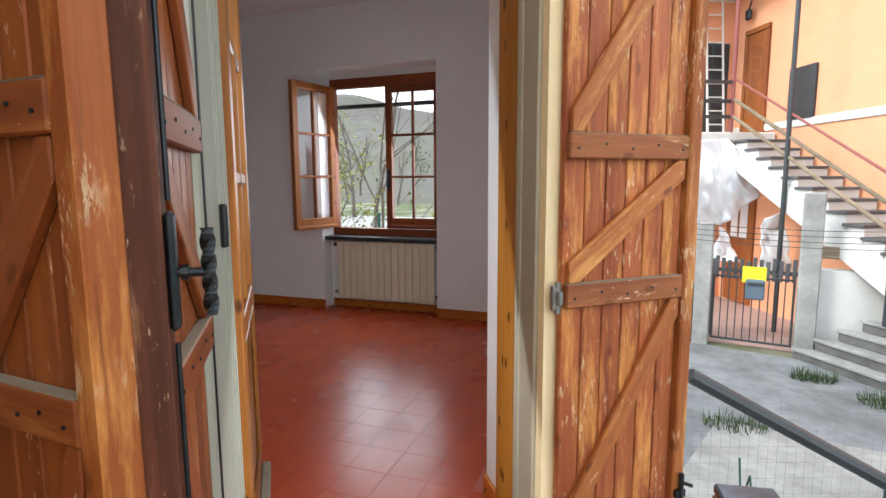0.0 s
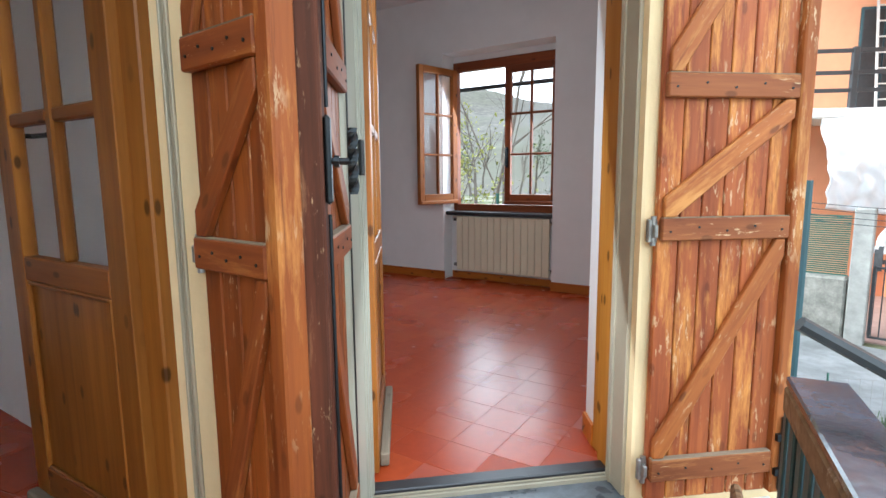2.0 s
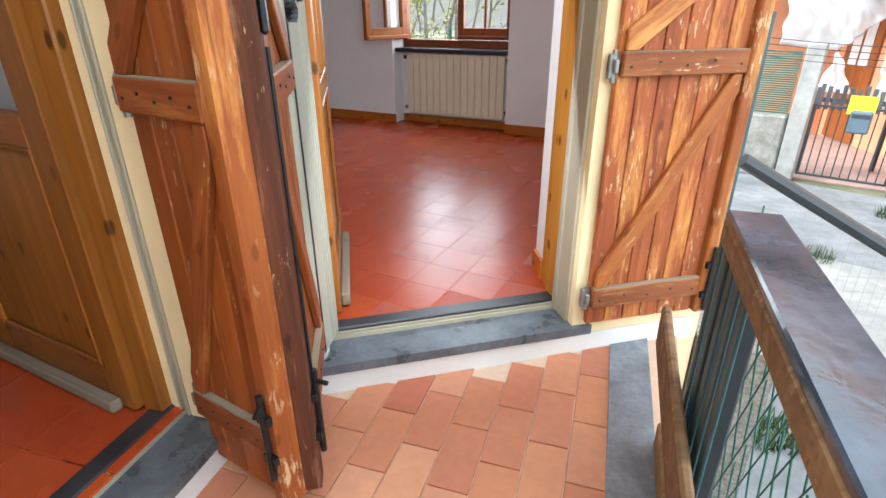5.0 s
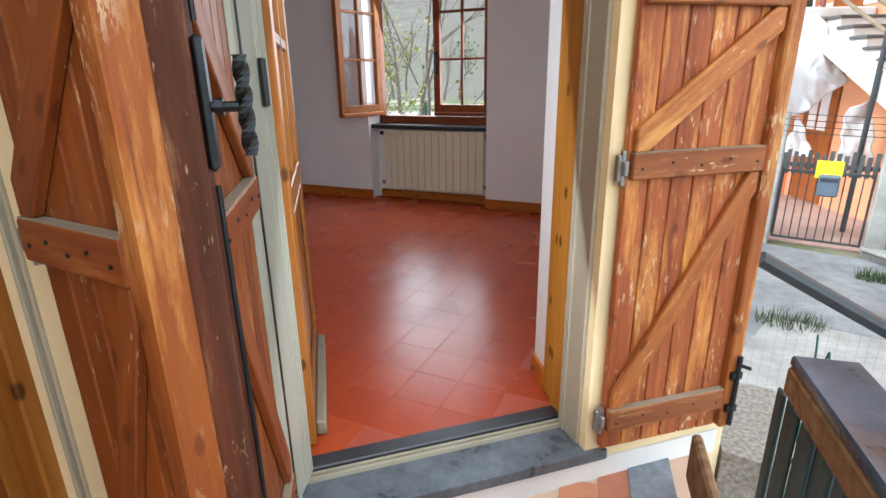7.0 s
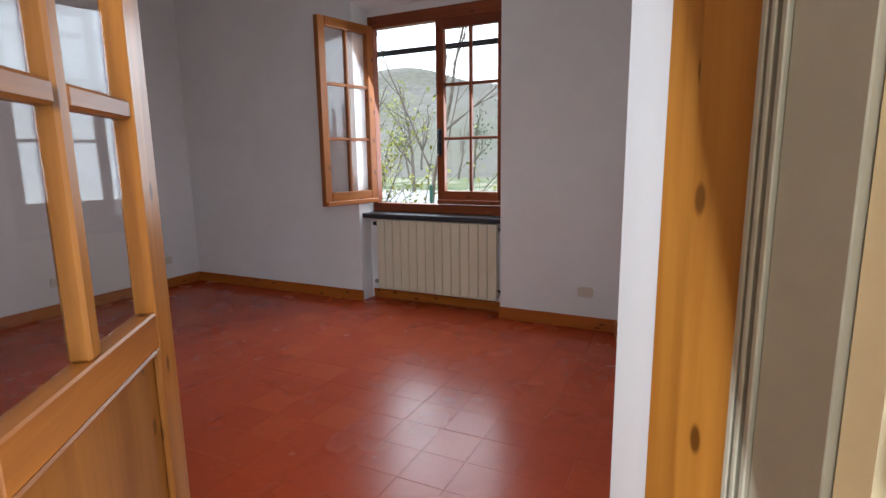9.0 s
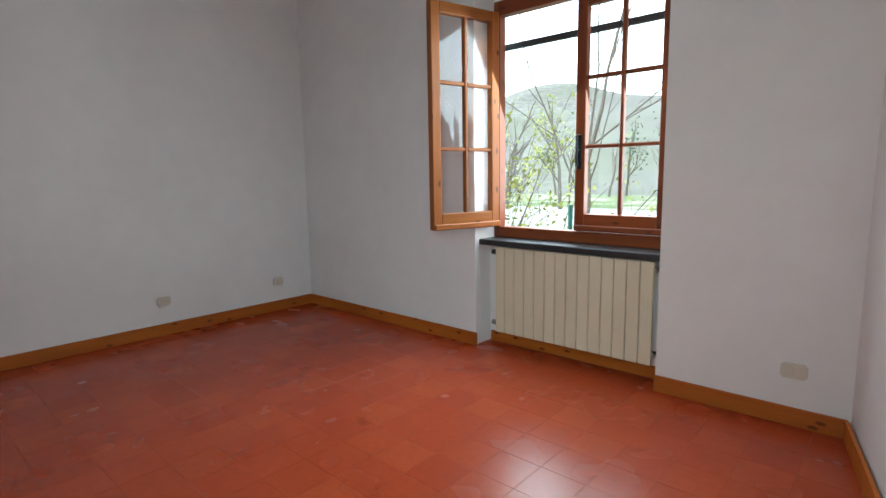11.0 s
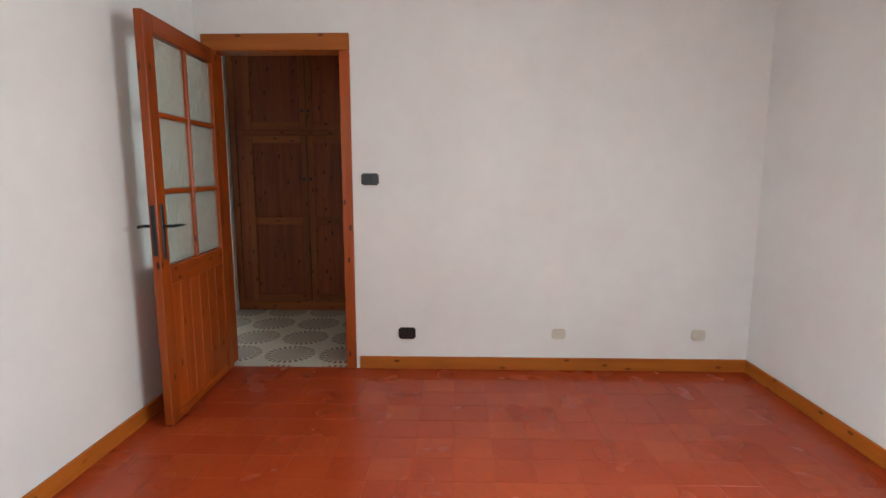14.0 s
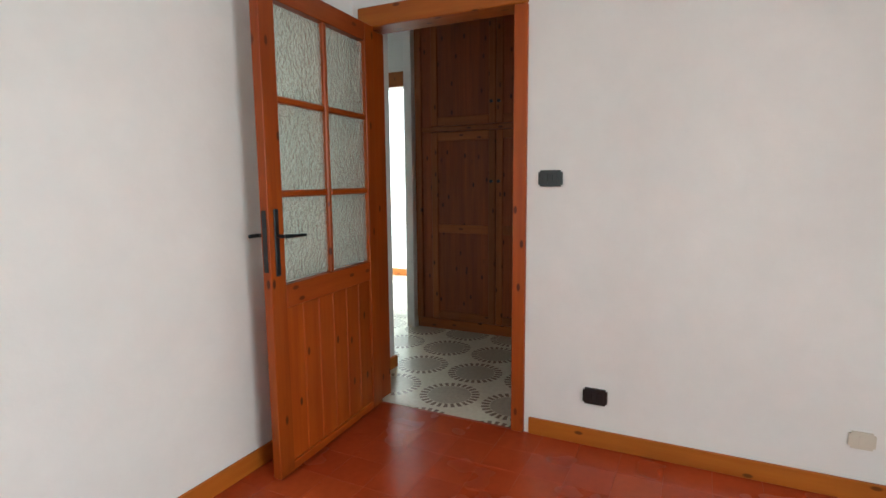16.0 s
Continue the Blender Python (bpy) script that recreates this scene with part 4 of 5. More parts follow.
ob = part("wire_netting", bm, M["green_wire"], rl, "green coated chicken wire")
# stair handrail going down from the corner of the house
hr = thing("handrail", pose(0, 0, 0), "black iron handrail of the steps down to the road", "handrail")
bm = bmesh.new()
tube(bm, (0.075, 2.06, 0.55), (2.3, 2.82, -0.76), 0.026, None, 8)
part("rail", bm, M["dark_metal"], hr)
for q in (0.985,):
    bm = bmesh.new()
    x, y, z = 0.075 + 2.225 * q, 2.06 + 0.76 * q, 0.55 - 1.31 * q
    tube(bm, (x, y, z), (x, y, max(-1.4, z - 1.3)), 0.014, None, 8)
    part("baluster", bm, M["dark_metal"], hr)

# ---- outdoors ----
GZ = -1.25
bm = bmesh.new()
RG = 400.0
prism(bm, [(-RG, -RG), (RG, -RG), (RG, RG), (-RG, RG)], GZ - 0.5, GZ)
tagged(part("ground", bm, M["ground"]), "grass and bare earth ground", "ground", kind="structure")
bm = bmesh.new()
prism(bm, [(0.3, -30), (9.0, -30), (6.0, 4.0), (4.5, 7.6), (0.9, 8.75), (-9, 11.0), (-9, 9.0), (-1.2, 6.2), (0.3, 4.4)], GZ - 0.1, GZ + 0.012)
tagged(part("road", bm, M["asphalt"]), "pale worn asphalt lane", "road", kind="structure")
bm = bmesh.new()
prism(bm, [(0.2, 4.3), (2.1, 2.6), (3.4, 5.4), (0.8, 5.9)], GZ - 0.05, GZ + 0.03)
tagged(part("pavement", bm, M["concrete"]), "pale concrete apron beside the lane", "pavement", kind="structure")
bm = bmesh.new()
prism(bm, [(0.06, 1.99), (0.34, 1.95), (0.27, 2.5), (-0.02, 2.5)], GZ, BALC - 0.02)
tagged(part("planting_bed", bm, M["gravel"]), "gravel bed with litter beside the house corner", "bed", kind="structure")

# neighbouring orange house: the long wall runs beside the lane
HD = Vector((0.43, -0.90, 0)).normalized()       # along the long wall towards the viewer
HC = Vector((1.75, 12.5, 0))                     # inner corner
house = thing("house", pose(HC.x, HC.y, 0, 0, 0, math.degrees(math.atan2(HD.y, HD.x))), "orange rendered village house with an outside stair", "house")
# local frame: x along the long wall towards the viewer, y away from the lane (into the house)
part("wall", boxes((-3.0, 7.5, 0.0, 6.0, GZ, 6.5)), M["orange"], house)
part("wall", boxes((-0.6, 0.0, -2.4, -0.0, GZ, 6.5)), M["orange"], house)
part("string_course", boxes((0.0, 7.5, -0.03, 0.0, 2.13, 2.26), bevel=0.01), M["white_render"], house, "white string course")
part("cornice", boxes((0.0, 7.5, -0.5, 0.0, 4.75, 4.95), (0.0, 0.5, -2.4, -0.5, 4.75, 4.95), bevel=0.02), M["white_render"], house, "white eaves cornice")
part("roof", boxes((-0.6, 7.5, -0.75, 6.0, 4.95, 5.25), (-0.6, 0.75, -2.4, -0.75, 4.95, 5.25), bevel=0.02), M["tread"], house, "dark roof edge")
fd = part("door", boxes((0.5, 1.0, -0.04, 0.0, 2.12, 3.97), bevel=0.01), M["brown_door"], house, "brown glazed front door")
part("door_light", boxes((0.6, 0.9, -0.052, -0.041, 2.95, 3.8), bevel=0.01), M["glass"], fd, "glass light")
part("door_casing", boxes((0.42, 0.495, -0.06, 0.0, 2.1, 3.98), (1.005, 1.08, -0.06, 0.0, 2.1, 3.98), (0.42, 1.08, -0.06, 0.0, 3.985, 4.08), bevel=0.01), M["brown_door"], fd)
part("hatch", boxes((1.65, 2.22, -0.06, 0.0, 2.26, 3.12), bevel=0.01), M["dark_metal"], house, "dark grey meter cupboard door")
sw2 = part("window_shutter", boxes((0.0, 0.05, -0.85, -0.1, 2.1, 3.95), bevel=0.01), M["teal_sheet"], house, "closed dark shutter")
for i in range(2):
    part("leaf", boxes((0.05, 0.07, -0.83 + i * 0.37, -0.49 + i * 0.37, 2.13, 3.9), bevel=0.006), M["dark_metal"], sw2)
part("landing", boxes((0.0, 1.4, -2.3, -0.03, 1.92, 2.08), bevel=0.02), M["white_render"], house, "white stone landing")
ldr = part("lower_door", boxes((0.2, 1.0, -0.05, 0.0, -1.2, 1.1), bevel=0.01), M["brown_door"], house, "brown lower door")
part("curtain", boxes((0.36, 0.56, -0.062, -0.051, 0.1, 0.95), (0.62, 0.84, -0.062, -0.051, 0.1, 0.95), bevel=0.004), M["tarp"], ldr, "pale net curtain behind the door glass")
for k, (x, y) in enumerate(((0.02, -0.9), (0.5, -0.07))):
    bm = boxes((x, x + 0.14, y - 0.09, y, 4.25, 4.45), bevel=0.03)
    tube(bm, (x + 0.07, y - 0.05, 4.45), (x + 0.07, y, 4.6), 0.015)
    part("wall_lantern", bm, M["iron"], house, "black wall lantern")

st = thing("outside_stair", house.matrix_world.copy(), "white rendered outside stair with dark stone treads", "stairs")
NS = 13
for i in range(NS):
    z = 1.93 - i * 0.162
    x = 1.4 + i * 0.30
    part("tread", boxes((x - 0.02, x + 0.33, -0.83, -0.035, z - 0.045, z), bevel=0.008), M["tread"], st)
    part("riser", boxes((x + 0.01, x + 0.30, -0.79, -0.035, z - 0.40, z - 0.046)), M["white_render"], st)
bm = bmesh.new()
pts = [(1.4, 1.85), (1.4, 1.45), (1.4 + NS * 0.30, 1.45 - NS * 0.162), (1.4 + NS * 0.30, 1.85 - NS * 0.162)]
for y in (-0.80, -0.84):
    bm.faces.new([bm.verts.new((x, y, z)) for x, z in pts])
bm.verts.ensure_lookup_table()
for i in range(4):
    j = (i + 1) % 4
    bm.faces.new((bm.verts[i], bm.verts[j], bm.verts[4 + j], bm.verts[4 + i]))
part("stringer", bm, M["white_render"], st)
for off, r, mt, lb in ((0.95, 0.021, M["red_paint"], "red painted handrail"), (0.6, 0.03, M["weather_bar"], "bleached wooden rail"), (0.3, 0.03, M["weather_bar"], "bleached wooden rail")):
    bm = bmesh.new()
    tube(bm, (1.36, -0.86, 2.06 + off), (1.4 + NS * 0.30, -0.86, 1.96 - NS * 0.162 + off), r)
    part("rail", bm, mt, st, lb)
for x, z0, z1, mt in ((1.36, 1.95, 5.0, M["red_paint"]), (2.75, -1.2, 4.9, M["dark_metal"]), (4.6, -0.6, 1.3, M["dark_metal"])):
    bm = bmesh.new()
    tube(bm, (x, -0.88, z0), (x, -0.88, z1), 0.035)
    part("post", bm, mt, st)
for y0, y1 in ((-2.25, -0.9),):
    for z in (2.35, 2.62, 2.95):
        part("rail", boxes((1.34, 1.38, y0, y1, z - 0.03, z + 0.03), bevel=0.005), M["dark_metal"], st)
    part("post", boxes((1.32, 1.4, -1.7, -1.62, 2.08, 3.0), bevel=0.005), M["dark_metal"], st)

ld = thing("ladder", house.matrix_world @ pose(0.35, -0.5, 2.08, 0, -6, 0), "pale aluminium ladder leaning against the house", "ladder")
for y in (-0.17, 0.17):
    part("rail", boxes((-0.02, 0.02, y - 0.015, y + 0.015, 0, 2.9), bevel=0.004), M["white_render"], ld)
for i in range(10):
    bm = bmesh.new()
    tube(bm, (0, -0.16, 0.25 + i * 0.27), (0, 0.16, 0.25 + i * 0.27), 0.014, None, 6)
    part("rung", bm, M["white_render"], ld)

# white tarpaulins hung below the landing


def tarp(m, panels, seed, label):
    """A crumpled sheet: four-cornered panels given as y, z (top left, top right, bottom right, bottom left), creased and bellied."""
    rnd = random.Random(seed)
    off = Vector((rnd.uniform(0, 50), rnd.uniform(0, 50), 0))
    bm = bmesh.new()
    n = 26
    for corners in panels:
        c = [Vector((0, y, z)) for y, z in corners]
        vs = []
        for j in range(n + 1):
            q = j / n
            row = []
            for i in range(n + 1):
                p = c[0].lerp(c[1], i / n).lerp(c[3].lerp(c[2], i / n), q)
                big = noise.noise(Vector((p.y * 1.3, p.z * 1.0, 0)) + off)
                crease = abs(noise.noise(Vector((p.y * 4.0 + p.z * 2.5, p.z * 1.5 - p.y, 7)) + off))
                small = noise.noise(Vector((p.y * 9.0, p.z * 7.0, 3)) + off)
                p.x += 0.22 * big + 0.16 * crease + 0.025 * small
                p.y += 0.05 * noise.noise(Vector((p.z * 5, 2, 9)) + off)
                row.append(bm.verts.new(p))
            vs.append(row)
        for j in range(n):
            for i in range(n):
                bm.faces.new((vs[j][i], vs[j][i + 1], vs[j + 1][i + 1], vs[j + 1][i]))
    bmesh.ops.remove_doubles(bm, verts=bm.verts[:], dist=0.003)
    bmesh.ops.solidify(bm, geom=bm.faces[:], thickness=0.004)
    ob = new("tarpaulin", mesh_of("tarpaulin", bm, M["tarp"]))
    ob.matrix_world = m
    smooth(ob)
    return tagged(ob, label, "tarpaulin")


hm = house.matrix_world
tarp(hm @ pose(1.5, 0, 0), [((-2.15, 1.9), (-1.0, 1.96), (-1.06, 0.41), (-1.95, 0.5)), ((-1.0, 1.96), (-0.7, 1.45), (-0.38, 0.96), (-1.06, 0.41))], 3, "crumpled white tarpaulin hung below the landing")
tarp(hm @ pose(1.5, 0, 0), [((-1.0, 0.38), (-0.95, 0.38), (-0.67, -0.25), (-1.24, -0.2))], 8, "small white tarpaulin scrap below the landing")
tarp(hm @ pose(2.2, 0, 0), [((-0.68, 0.58), (-0.33, 0.76), (-0.25, -0.36), (-0.88, -0.4))], 11, "crumpled white tarpaulin hung from the stair")

# gate with posts
gm = between((1.10, 8.80), (2.12, 8.60))
gt = thing("gate", gm, "black iron bar gate between grey concrete posts", "gate")
part("gate_frame", boxes((0.0, 0.03, 0, 0.03, -1.15, -0.16), (1.01, 1.04, 0, 0.03, -1.15, -0.16), (0.03, 1.01, 0, 0.03, -1.15, -1.12), (0.03, 1.01, 0, 0.03, -0.2, -0.17), bevel=0.003), M["dark_metal"], gt)
for i in range(9):
    bm = bmesh.new()
    tube(bm, (0.12 + i * 0.1, 0.015, -1.13), (0.12 + i * 0.1, 0.015, -0.18), 0.008, None, 6)
    part("bar", bm, M["dark_metal"], gt)
part("sign", boxes((0.38, 0.68, -0.012, -0.004, -0.26, -0.02), bevel=0.002), M["yellow"], gt, "yellow warning sign")
mb = thing("mailbox", gm @ pose(0.55, -0.055, -0.32), "blue-grey letter box hung on the gate", "mailbox")
part("box", boxes((-0.12, 0.12, -0.05, 0.05, -0.17, 0.12), bevel=0.02), M["mailbox"], mb)
part("flap", boxes((-0.1, 0.1, -0.056, -0.05, 0.03, 0.08), bevel=0.002), M["dark_metal"], mb)
for (x0, x1, z1) in ((-0.24, -0.02, 0.6), (1.06, 1.3, 1.05)):
    gp = part("gate_post", boxes((x0, x1, -0.12, 0.12, GZ, z1), bevel=0.015), M["concrete"])
    gp.matrix_world = gm
    tagged(gp, "grey concrete gate post", "gate post", "gate posts")
pk = thing("picket_fence", gm @ pose(0, 0.5, 0), "weathered grey picket fence behind the gate", "fence")
for i in range(13):
    part("picket", boxes((i * 0.085, i * 0.085 + 0.055, 0, 0.02, -0.3, 0.05 - 0.03 * (i % 3)), bevel=0.004), M["tread"], pk)
for x in (-0.04, 1.11):
    part("post", boxes((x, x + 0.05, 0.0, 0.05, GZ, 0.0), bevel=0.004), M["tread"], pk)
part("rail", boxes((0, 1.1, 0.02, 0.05, -0.2, -0.14)), M["tread"], pk)

# white wall and lower steps beside the gate
lw = struct("wall_garden_white", boxes((1.3, 5.2, 0.1, 0.35, GZ, -0.02)), M["white_render"], "white rendered garden wall")
lw.matrix_world = gm
gb = thing("guard_rail", gm, "grey weathered plank rail on the garden wall", "rail")
part("plank", boxes((1.3, 5.2, 0.2, 0.24, 0.13, 0.3), bevel=0.01), M["weather_bar"], gb)
for x in (1.9, 3.0, 4.1, 5.1):
    part("post", boxes((x, x + 0.05, 0.241, 0.29, -0.02, 0.28), bevel=0.004), M["dark_metal"], gb)
ls = thing("garden_steps", pose(0, 0, 0), "grey concrete steps rising from the lane", "steps")
SU, SV, S0 = Vector((0.98, -0.19, 0)), Vector((0.54, -0.84, 0)) * 1.2, Vector((2.1, 8.42, 0))
for i in range(8):
    a, b, up = S0 + SU * (0.245 * i), S0 + SU * 2.6, GZ + 0.162 * (i + 1)
    bm = bmesh.new()
    prism(bm, [(q.x, q.y) for q in (a, a + SV, b + SV, b)], up - 0.155, up - 0.045)
    part("step", bm, M["step_shade"], ls)
    a = a - SU * 0.035
    bm = bmesh.new()
    prism(bm, [(q.x, q.y) for q in (a, a + SV * 1.02, b + SV * 1.02, b)], up - 0.0445, up)
    soften(bm, 0.008)
    part("tread", bm, M["concrete"], ls)
bm = bmesh.new()
prism(bm, [tuple((gm @ Vector((x, y, 0)))[:2]) for x, y in ((-0.3, 0.13), (1.28, 0.13), (1.28, 5.0), (-2.5, 5.0))], GZ - 0.05, GZ + 0.02)
tagged(part("pavement", bm, M["paving_pink"]), "pale pink paving of the yard behind the gate", "paving", kind="structure")
# wall and netting on the other side of the gate
swl = struct("wall_stone", boxes((-4.5, -0.26, -0.1, 0.25, GZ, -0.35), bevel=0.03), M["stone"], "mossy rough stone garden wall")
swl.matrix_world = gm
nt = thing("fence_net", gm @ pose(0, 0, 0), "green plastic netting on the stone wall", "fence")
for i in range(28):
    bm = boxes((-1.9, -0.28, 0.05 + 0.01 * math.sin(i), 0.056 + 0.01 * math.sin(i), -0.34 + i * 0.03, -0.34 + i * 0.03 + 0.019))
    part("net_strip", bm, M["green_net"], nt)

# wire fence along the lane
fn = thing("wire_fence", between((0.11, 3.3), (2.6, 4.2)), "green coated wire mesh fence on posts", "fence")
for x in (0.0, 1.35, 2.6):
    bm = bmesh.new()
    tube(bm, (x, 0, GZ), (x, 0, 1.02), 0.024)
    part("post", bm, M["teal_sheet"], fn, "green fence post")
bm = bmesh.new()
for i in range(46):
    tube(bm, (i * 0.057, 0.03, GZ + 0.1), (i * 0.057, 0.03, -0.05), 0.0008, None, 3)
for j in range(12):
    tube(bm, (0, 0.03, GZ + 0.1 + j * 0.1), (2.6, 0.03, GZ + 0.1 + j * 0.1), 0.0008, None, 3)
part("mesh", bm, M["concrete"], fn, "thin zinc wire mesh")

# cables across the lane
for k in range(4):
    cu = bpy.data.curves.new("cable", "CURVE")
    cu.dimensions, cu.bevel_depth = "3D", 0.004
    sp = cu.splines.new("POLY")
    sp.points.add(16)
    a, b = Vector((-2.0, 7.4, 0.9 + 0.06 * k)), Vector((4.2, 6.9, 0.55 + 0.07 * k))
    for i in range(17):
        q = i / 16
        p = a.lerp(b, q) - Vector((0, 0, 0.25 * math.sin(math.pi * q)))
        sp.points[i].co = (*p, 1)
    cu.materials.append(M["dark_metal"])
    tagged(new("cable", cu), "thin black overhead cable", "cable", "cables")

# ---- garden and hills north of the window ----
bm = bmesh.new()
nx, ny = 90, 30
grid = []
for j in range(ny + 1):
    row = []
    for i in range(nx + 1):
        x = -330 + 560 * i / nx
        y = 55 + 230 * j / ny
        q = j / ny
        ridge = 36 * math.exp(-((x + 150) / 80) ** 2) + 22 * math.exp(-((x + 20) / 100) ** 2) + 18 * math.exp(-((x - 110) / 90) ** 2)
        z = GZ - 0.3 + ridge * min(1, q * 1.5) ** 1.2 + 3.0 * noise.noise(Vector((x * 0.03, y * 0.03, 0))) * min(1, 4 * q) + 1.4 * noise.noise(Vector((x * 0.13, y * 0.13, 3))) * min(1, 4 * q)
        row.append(bm.verts.new((x, y, z)))
    grid.append(row)
for j in range(ny):
    for i in range(nx):
        bm.faces.new((grid[j][i], grid[j][i + 1], grid[j + 1][i + 1], grid[j + 1][i]))
hl = part("hill", bm, M["hill"])
smooth(hl)
tagged(hl, "wooded hills in early spring", "hill", kind="structure")


def limbs(bm, p, d, length, r, depth, rnd, tips):
    if depth == 0 or r < 0.0015:
        tips.append(p)
        return
    n = 3
    for i in range(n):
        q = p + d * (length / n)
        tube(bm, p, q, r, r * 0.88, 5 if depth > 2 else 3)
        p, r = q, r * 0.88
        d = (d + Vector((rnd.uniform(-.16, .16), rnd.uniform(-.16, .16), rnd.uniform(-.04, .12)))).normalized()
        if i > 0 or depth < 4:
            side = (d + Vector((rnd.uniform(-1, 1), rnd.uniform(-1, 1), rnd.uniform(-.1, .5)))).normalized()
            limbs(bm, p, side, length * rnd.uniform(.5, .75), r * 0.55, depth - 1, rnd, tips)
    limbs(bm, p, d, length * 0.75, r, depth - 1, rnd, tips)


def leaves(points, size, per, spread, rnd):
    verts, faces = [], []
    for p in points:
        for _ in range(per):
            c = p + Vector((rnd.gauss(0, spread), rnd.gauss(0, spread), rnd.gauss(0, spread)))
            a = Vector((rnd.uniform(-1, 1), rnd.uniform(-1, 1), rnd.uniform(-1, 1))).normalized()
            b = a.cross(Vector((rnd.uniform(-1, 1), rnd.uniform(-1, 1), rnd.uniform(-1, 1)))).normalized()
            s = size * rnd.uniform(.6, 1.3)
            k = len(verts)
            verts += [c - a * s, c + b * s * .5, c + a * s, c - b * s * .5]
            faces.append((k, k + 1, k + 2, k + 3))
    return verts, faces


def tree(x, y, h, seed, label, leaf=None, per=0, size=0.05, z=GZ, r=None, depth=5, start=None):
    rnd = random.Random(seed)
    th = thing("tree", pose(x, y, z), label, "tree")
    bm, tips = bmesh.new(), []
    limbs(bm, Vector((0, 0, -0.1)), start or Vector((rnd.uniform(-.1, .1), rnd.uniform(-.1, .1), 1)).normalized(), h * 0.36, r or h * 0.02, depth, rnd, tips)
    part("trunk", bm, M["bark"], th)
    if leaf:
        vs, fs_ = leaves(tips, size, per, size * 2.2, rnd)
        me = bpy.data.meshes.new("crown")
        me.from_pydata(vs, [], fs_)
        me.materials.append(leaf)
        ob = new("crown", me)
        ob.parent = th
    return th


tree(-6.2, 12.0, 8.5, 5, "bare grey-barked tree with spreading branches", depth=6, r=0.065, start=Vector((0.03, 0.0, 1)))
tree(-2.2, 15.5, 8.5, 9, "bare grey-barked tree with thin branches", depth=6, r=0.06)
tree(-8.6, 17.5, 9.0, 12, "bare grey-barked tree with thin branches", depth=6, r=0.07)


def shrub(x, y, h, seed, stems, label):
    rnd = random.Random(seed)
    th = thing("shrub", pose(x, y, GZ), label, "shrub")
    bm, tips = bmesh.new(), []
    for k in range(stems):
        d = Vector((rnd.uniform(-.55, .75), rnd.uniform(-.5, .5), 1)).normalized()
        limbs(bm, Vector((rnd.uniform(-.2, .2), rnd.uniform(-.2, .2), -0.05)), d, h * rnd.uniform(.36, .5), 0.016, 4, rnd, tips)
    part("stem_tangle", bm, M["bark"], th)
    vs, fs_ = leaves(rnd.sample(tips, min(len(tips), 700)), 0.036, 1, 0.03, rnd)
    me = bpy.data.meshes.new("leaves")
    me.from_pydata(vs, [], fs_)
    me.materials.append(M["leaf"])
    new("leaves", me).parent = th


shrub(-4.3, 6.9, 2.9, 21, 6, "thin twiggy shrub with sparse yellow-green spring leaves")
shrub(-5.6, 7.6, 3.0, 24, 5, "thin twiggy shrub with sparse yellow-green spring leaves")
tree(-3.3, 19.0, 4.5, 31, "ivy-covered tree stump in the garden", M["ivy"], 5, 0.09, depth=4)
for k in range(26):
    rnd = random.Random(160 + k)
    tree(-46 + k * 2.6 + rnd.uniform(-2, 2), 44 + rnd.uniform(-4, 22), rnd.uniform(6, 10), 170 + k, "bare tree on the wooded slope", (M["ivy"], None, None)[k % 3], 1, 0.16, depth=4)
for k in range(9):
    rnd = random.Random(60 + k)
    tree(-34 + k * 5.2 + rnd.uniform(-2, 2), 34 + rnd.uniform(-4, 8), rnd.uniform(5, 8), 70 + k, "pale spring tree at the edge of the field", M["leaf"] if k % 3 == 0 else None, 2, 0.11, depth=4)
struct("wall_garden_low", boxes((-14, 0.5, 9.6, 9.85, GZ, GZ + 0.35), bevel=0.03), M["stone"], "low mossy stone wall in the garden")
gpst = thing("garden_fence", pose(-3.1, 6.1, 0), "green garden fence posts with wire", "fence")
for x in (-4.4, -2.2, 0.0, 2.2):
    bm = bmesh.new()
    tube(bm, (x, 0, GZ), (x, 0, 0.84), 0.022)
    part("post", bm, M["green_wire"], gpst, "green metal post")
bm = bmesh.new()
for j in range(16):
    tube(bm, (-4.4, 0, GZ + 0.1 + j * 0.12), (2.2, 0, GZ + 0.1 + j * 0.12), 0.0015, None, 3)
for i in range(56):
    tube(bm, (-4.4 + i * 0.12, 0, GZ + 0.1), (-4.4 + i * 0.12, 0, 0.55), 0.0012, None, 3)
part("wire", bm, M["green_wire"], gpst)
bm = bmesh.new()
prism(bm, [(-40, 17.0), (14, 17.0), (14, 34.0), (-40, 36.0)], GZ - 0.05, GZ + 0.012)
tagged(part("road", bm, M["concrete"]), "pale gravel yard beyond the garden", "road", kind="structure")



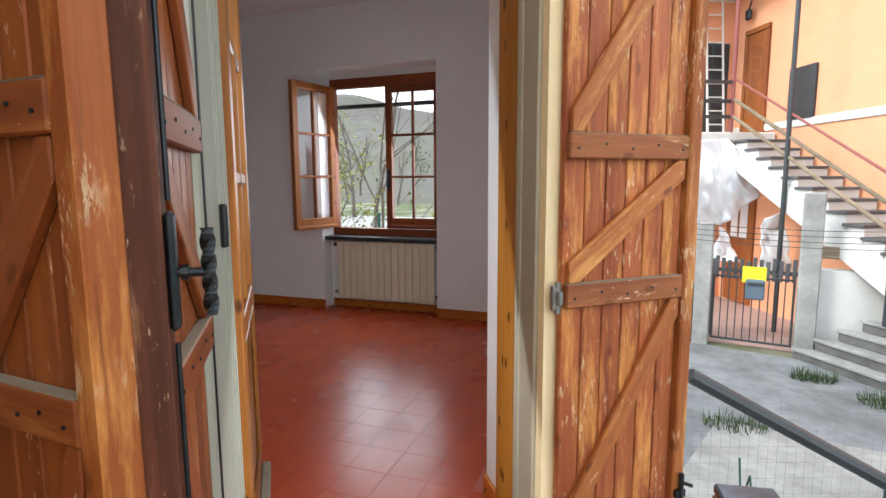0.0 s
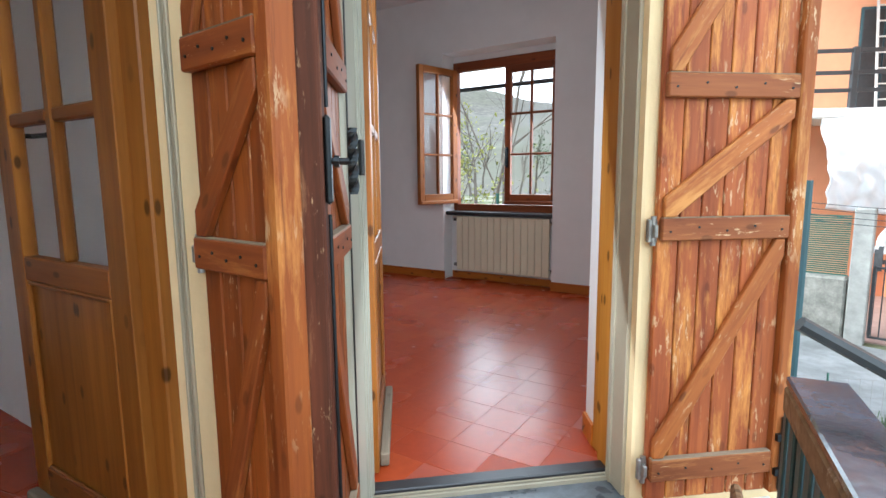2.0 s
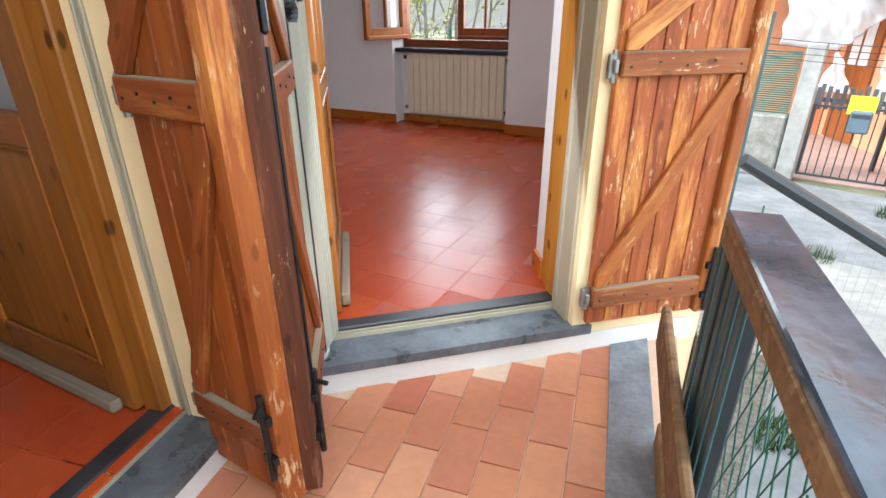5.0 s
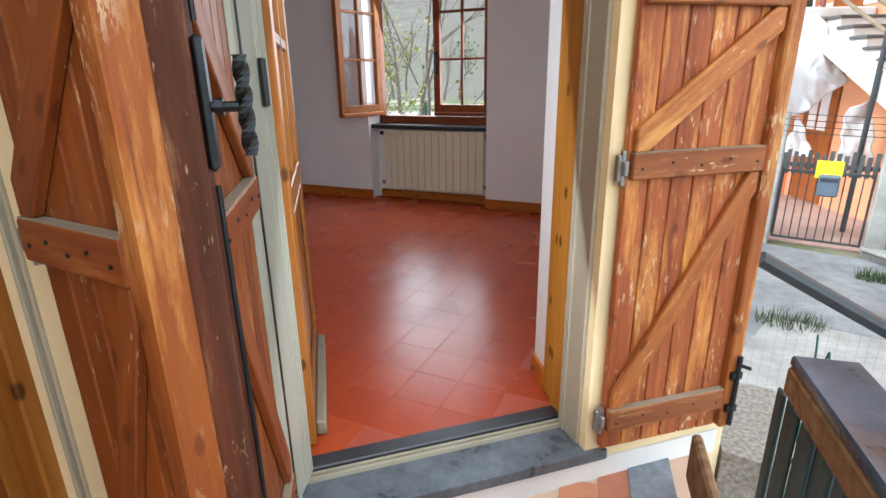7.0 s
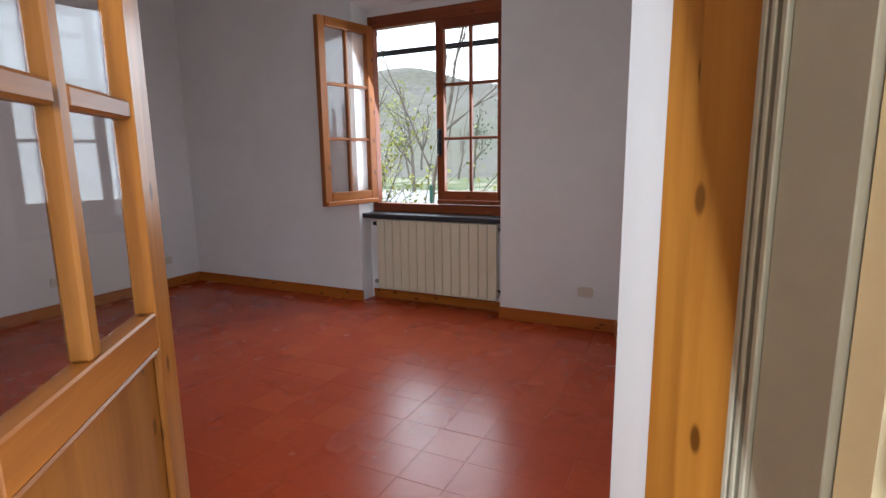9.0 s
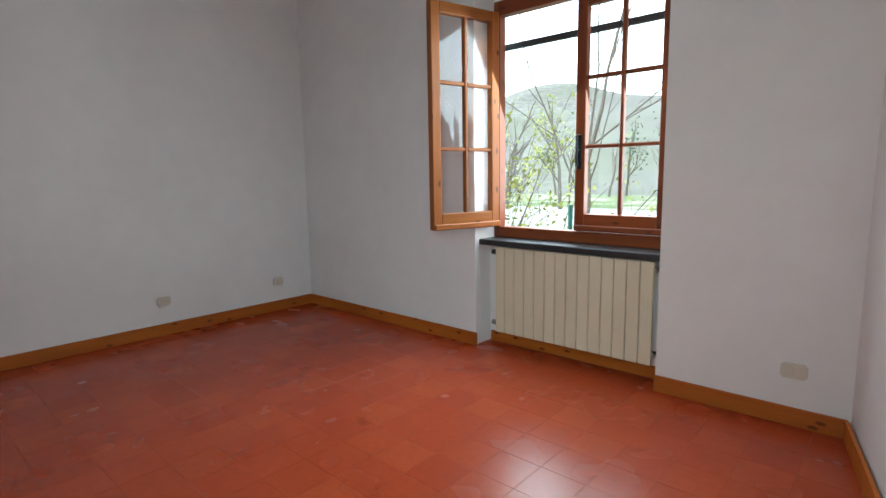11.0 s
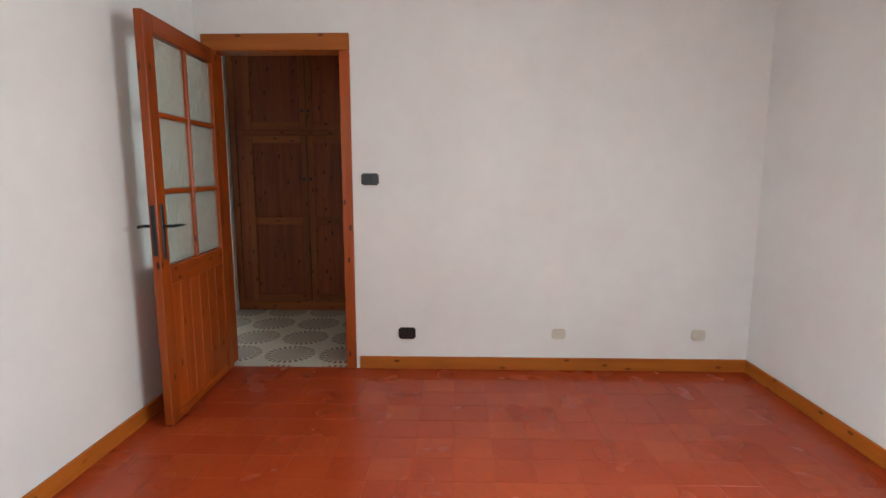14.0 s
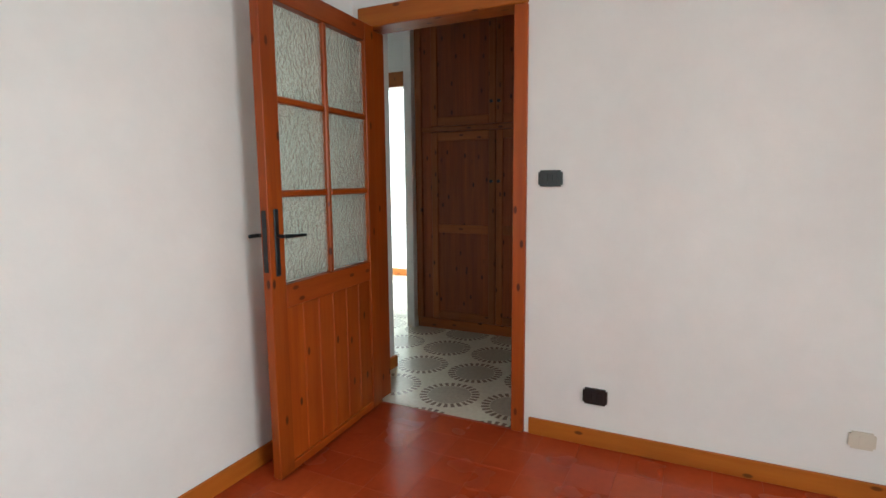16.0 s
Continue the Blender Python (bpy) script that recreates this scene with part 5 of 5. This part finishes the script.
def weeds(x, y, r, n, seed):
    """A ragged tuft of grass blades on the ground."""
    rnd = random.Random(seed)
    vs, fs_ = [], []
    for _ in range(n):
        a, q = rnd.uniform(0, math.tau), r * math.sqrt(rnd.random())
        p = Vector((x + q * math.cos(a), y + 0.6 * q * math.sin(a), GZ))
        d = Vector((rnd.uniform(-1, 1), rnd.uniform(-1, 1), 0)) * 0.06
        w = Vector((-d.y, d.x, 0)).normalized() * 0.007
        h = rnd.uniform(0.04, 0.15)
        k = len(vs)
        vs += [p - w, p + w, p + d + Vector((0, 0, h)) + w * 0.3, p + d + Vector((0, 0, h)) - w * 0.3]
        fs_.append((k, k + 1, k + 2, k + 3))
    me = bpy.data.meshes.new("weeds")
    me.from_pydata(vs, [], fs_)
    me.materials.append(M["ivy"])
    tagged(new("weeds", me), "short green weeds at the edge of the lane", "grass", kind="stuff")


for k, (x, y, r, n) in enumerate(((2.1, 7.55, 0.25, 260), (2.75, 6.9, 0.4, 420), (3.0, 6.1, 0.5, 420), (0.95, 5.8, 0.3, 220), (0.45, 3.9, 0.35, 300), (0.5, 2.9, 0.25, 260))):
    weeds(x, y, r, n, 300 + k)

# ---- tiles, last ----


def tile_mesh(name, w, d, h, c, mat):
    """A tile with a chamfered upper edge, its top at z = 0."""
    bm = bmesh.new()
    rings = []
    for k, z in ((0, -h), (0, -c), (c, 0)):
        rings.append([bm.verts.new((x, y, z)) for x, y in ((-w / 2 + k, -d / 2 + k), (w / 2 - k, -d / 2 + k), (w / 2 - k, d / 2 - k), (-w / 2 + k, d / 2 - k))])
    for a, b in zip(rings, rings[1:]):
        for i in range(4):
            bm.faces.new((a[i], a[(i + 1) % 4], b[(i + 1) % 4], b[i]))
    bm.faces.new(rings[-1])
    return mesh_of(name, bm, mat)


def inside(x, y, poly):
    hit = False
    for (x0, y0), (x1, y1) in zip(poly, poly[1:] + poly[:1]):
        if (y0 > y) != (y1 > y) and x < (x1 - x0) * (y - y0) / (y1 - y0) + x0:
            hit = not hit
    return hit


def lay(parent_name, label, m, pu, pv, poly, mesh, near, bond):
    """Lay tiles over a plan: those inside `near` as objects, the rest joined."""
    floor = tagged(new(parent_name), label, "floor", kind="structure")
    rnd = random.Random(4)
    inv = m.inverted()
    loc = [inv @ Vector((x, y, 0)) for x, y in poly]
    u0, u1 = min(v.x for v in loc), max(v.x for v in loc)
    v0, v1 = min(v.y for v in loc), max(v.y for v in loc)
    vs, fs_ = [], []
    src_v = [v.co.copy() for v in mesh.vertices]
    src_f = [tuple(p.vertices) for p in mesh.polygons]
    count = 0
    for i in range(math.floor(u0 / pu) - 1, math.ceil(u1 / pu) + 2):
        for j in range(math.floor(v0 / pv) - 1, math.ceil(v1 / pv) + 2):
            off = (i % 2) * bond * pv
            c = m @ Vector((i * pu, j * pv + off, 0))
            if not inside(c.x, c.y, poly):
                continue
            tm = Matrix.Translation(c) @ m.to_3x3().to_4x4() @ pose(0, 0, rnd.uniform(-0.0003, 0.0003), rnd.uniform(-.05, .05), rnd.uniform(-.05, .05), rnd.uniform(-.2, .2))
            if near(c.x, c.y) and count < 300:
                ob = new("tile", mesh)
                ob.parent = floor
                ob.matrix_world = tm
                count += 1
            else:
                k = len(vs)
                vs += [tm @ v for v in src_v]
                fs_ += [tuple(k + a for a in f) for f in src_f]
    if vs:
        me = bpy.data.meshes.new("tiles")
        me.from_pydata(vs, [], fs_)
        me.materials.append(mesh.materials[0])
        ob = new("tiles", me)
        ob.parent = floor
        tagged(ob, kind="stuff")


P = 0.1865
red = tile_mesh("tile", P - 0.0012, P - 0.0012, 0.012, 0.0007, M["red_tile"])
room = [(-4.75, 0.86), (-1.95, 0.86), pa(0.1, 0.21), pa(1.12, 0.21), pa(1.15, 0.5), (-0.4, 2.3), (-0.9, 4.7), (-4.75, 4.7)]
lay("floor_room", "glossy red clay tile floor of the room", pose(-1.247 + P / 2, 2.38 + P / 2, 0.0), P, P, room, red, lambda x, y: x > -3.6 and y < 3.9, 0.0)
room2 = [(-4.4, -2.3), pb(-2.6, 0.3), pb(-0.1, 0.21), (-1.45, 0.85), (-4.4, 0.85)]
P2 = 0.30
red2 = tile_mesh("tile", P2 - 0.004, P2 - 0.004, 0.012, 0.0018, M["red_tile"])
lay("floor_second", "glossy red clay tile floor of the second room", pose(-1.6, 0.2, 0, 0, 0, 11.5), P2, P2, room2, red2, lambda x, y: x > -3.2, 0.0)
tc_ = tile_mesh("tile", 0.115, 0.2385, 0.012, 0.0015, M["terracotta"])
balc = [(CX, CY), pb(-2.6, -0.02), (0.35, -1.6), (-0.2, 1.9), pa(1.45, -0.005), pa(0, -0.005)]
lay("floor_balcony", "pale terracotta balcony tiles laid in staggered rows", pose(0, 0, BALC, 0, 0, 9.5) @ pose(-0.46, 1.18, 0), 0.119, 0.2425, balc, tc_, lambda x, y: True, 0.5)
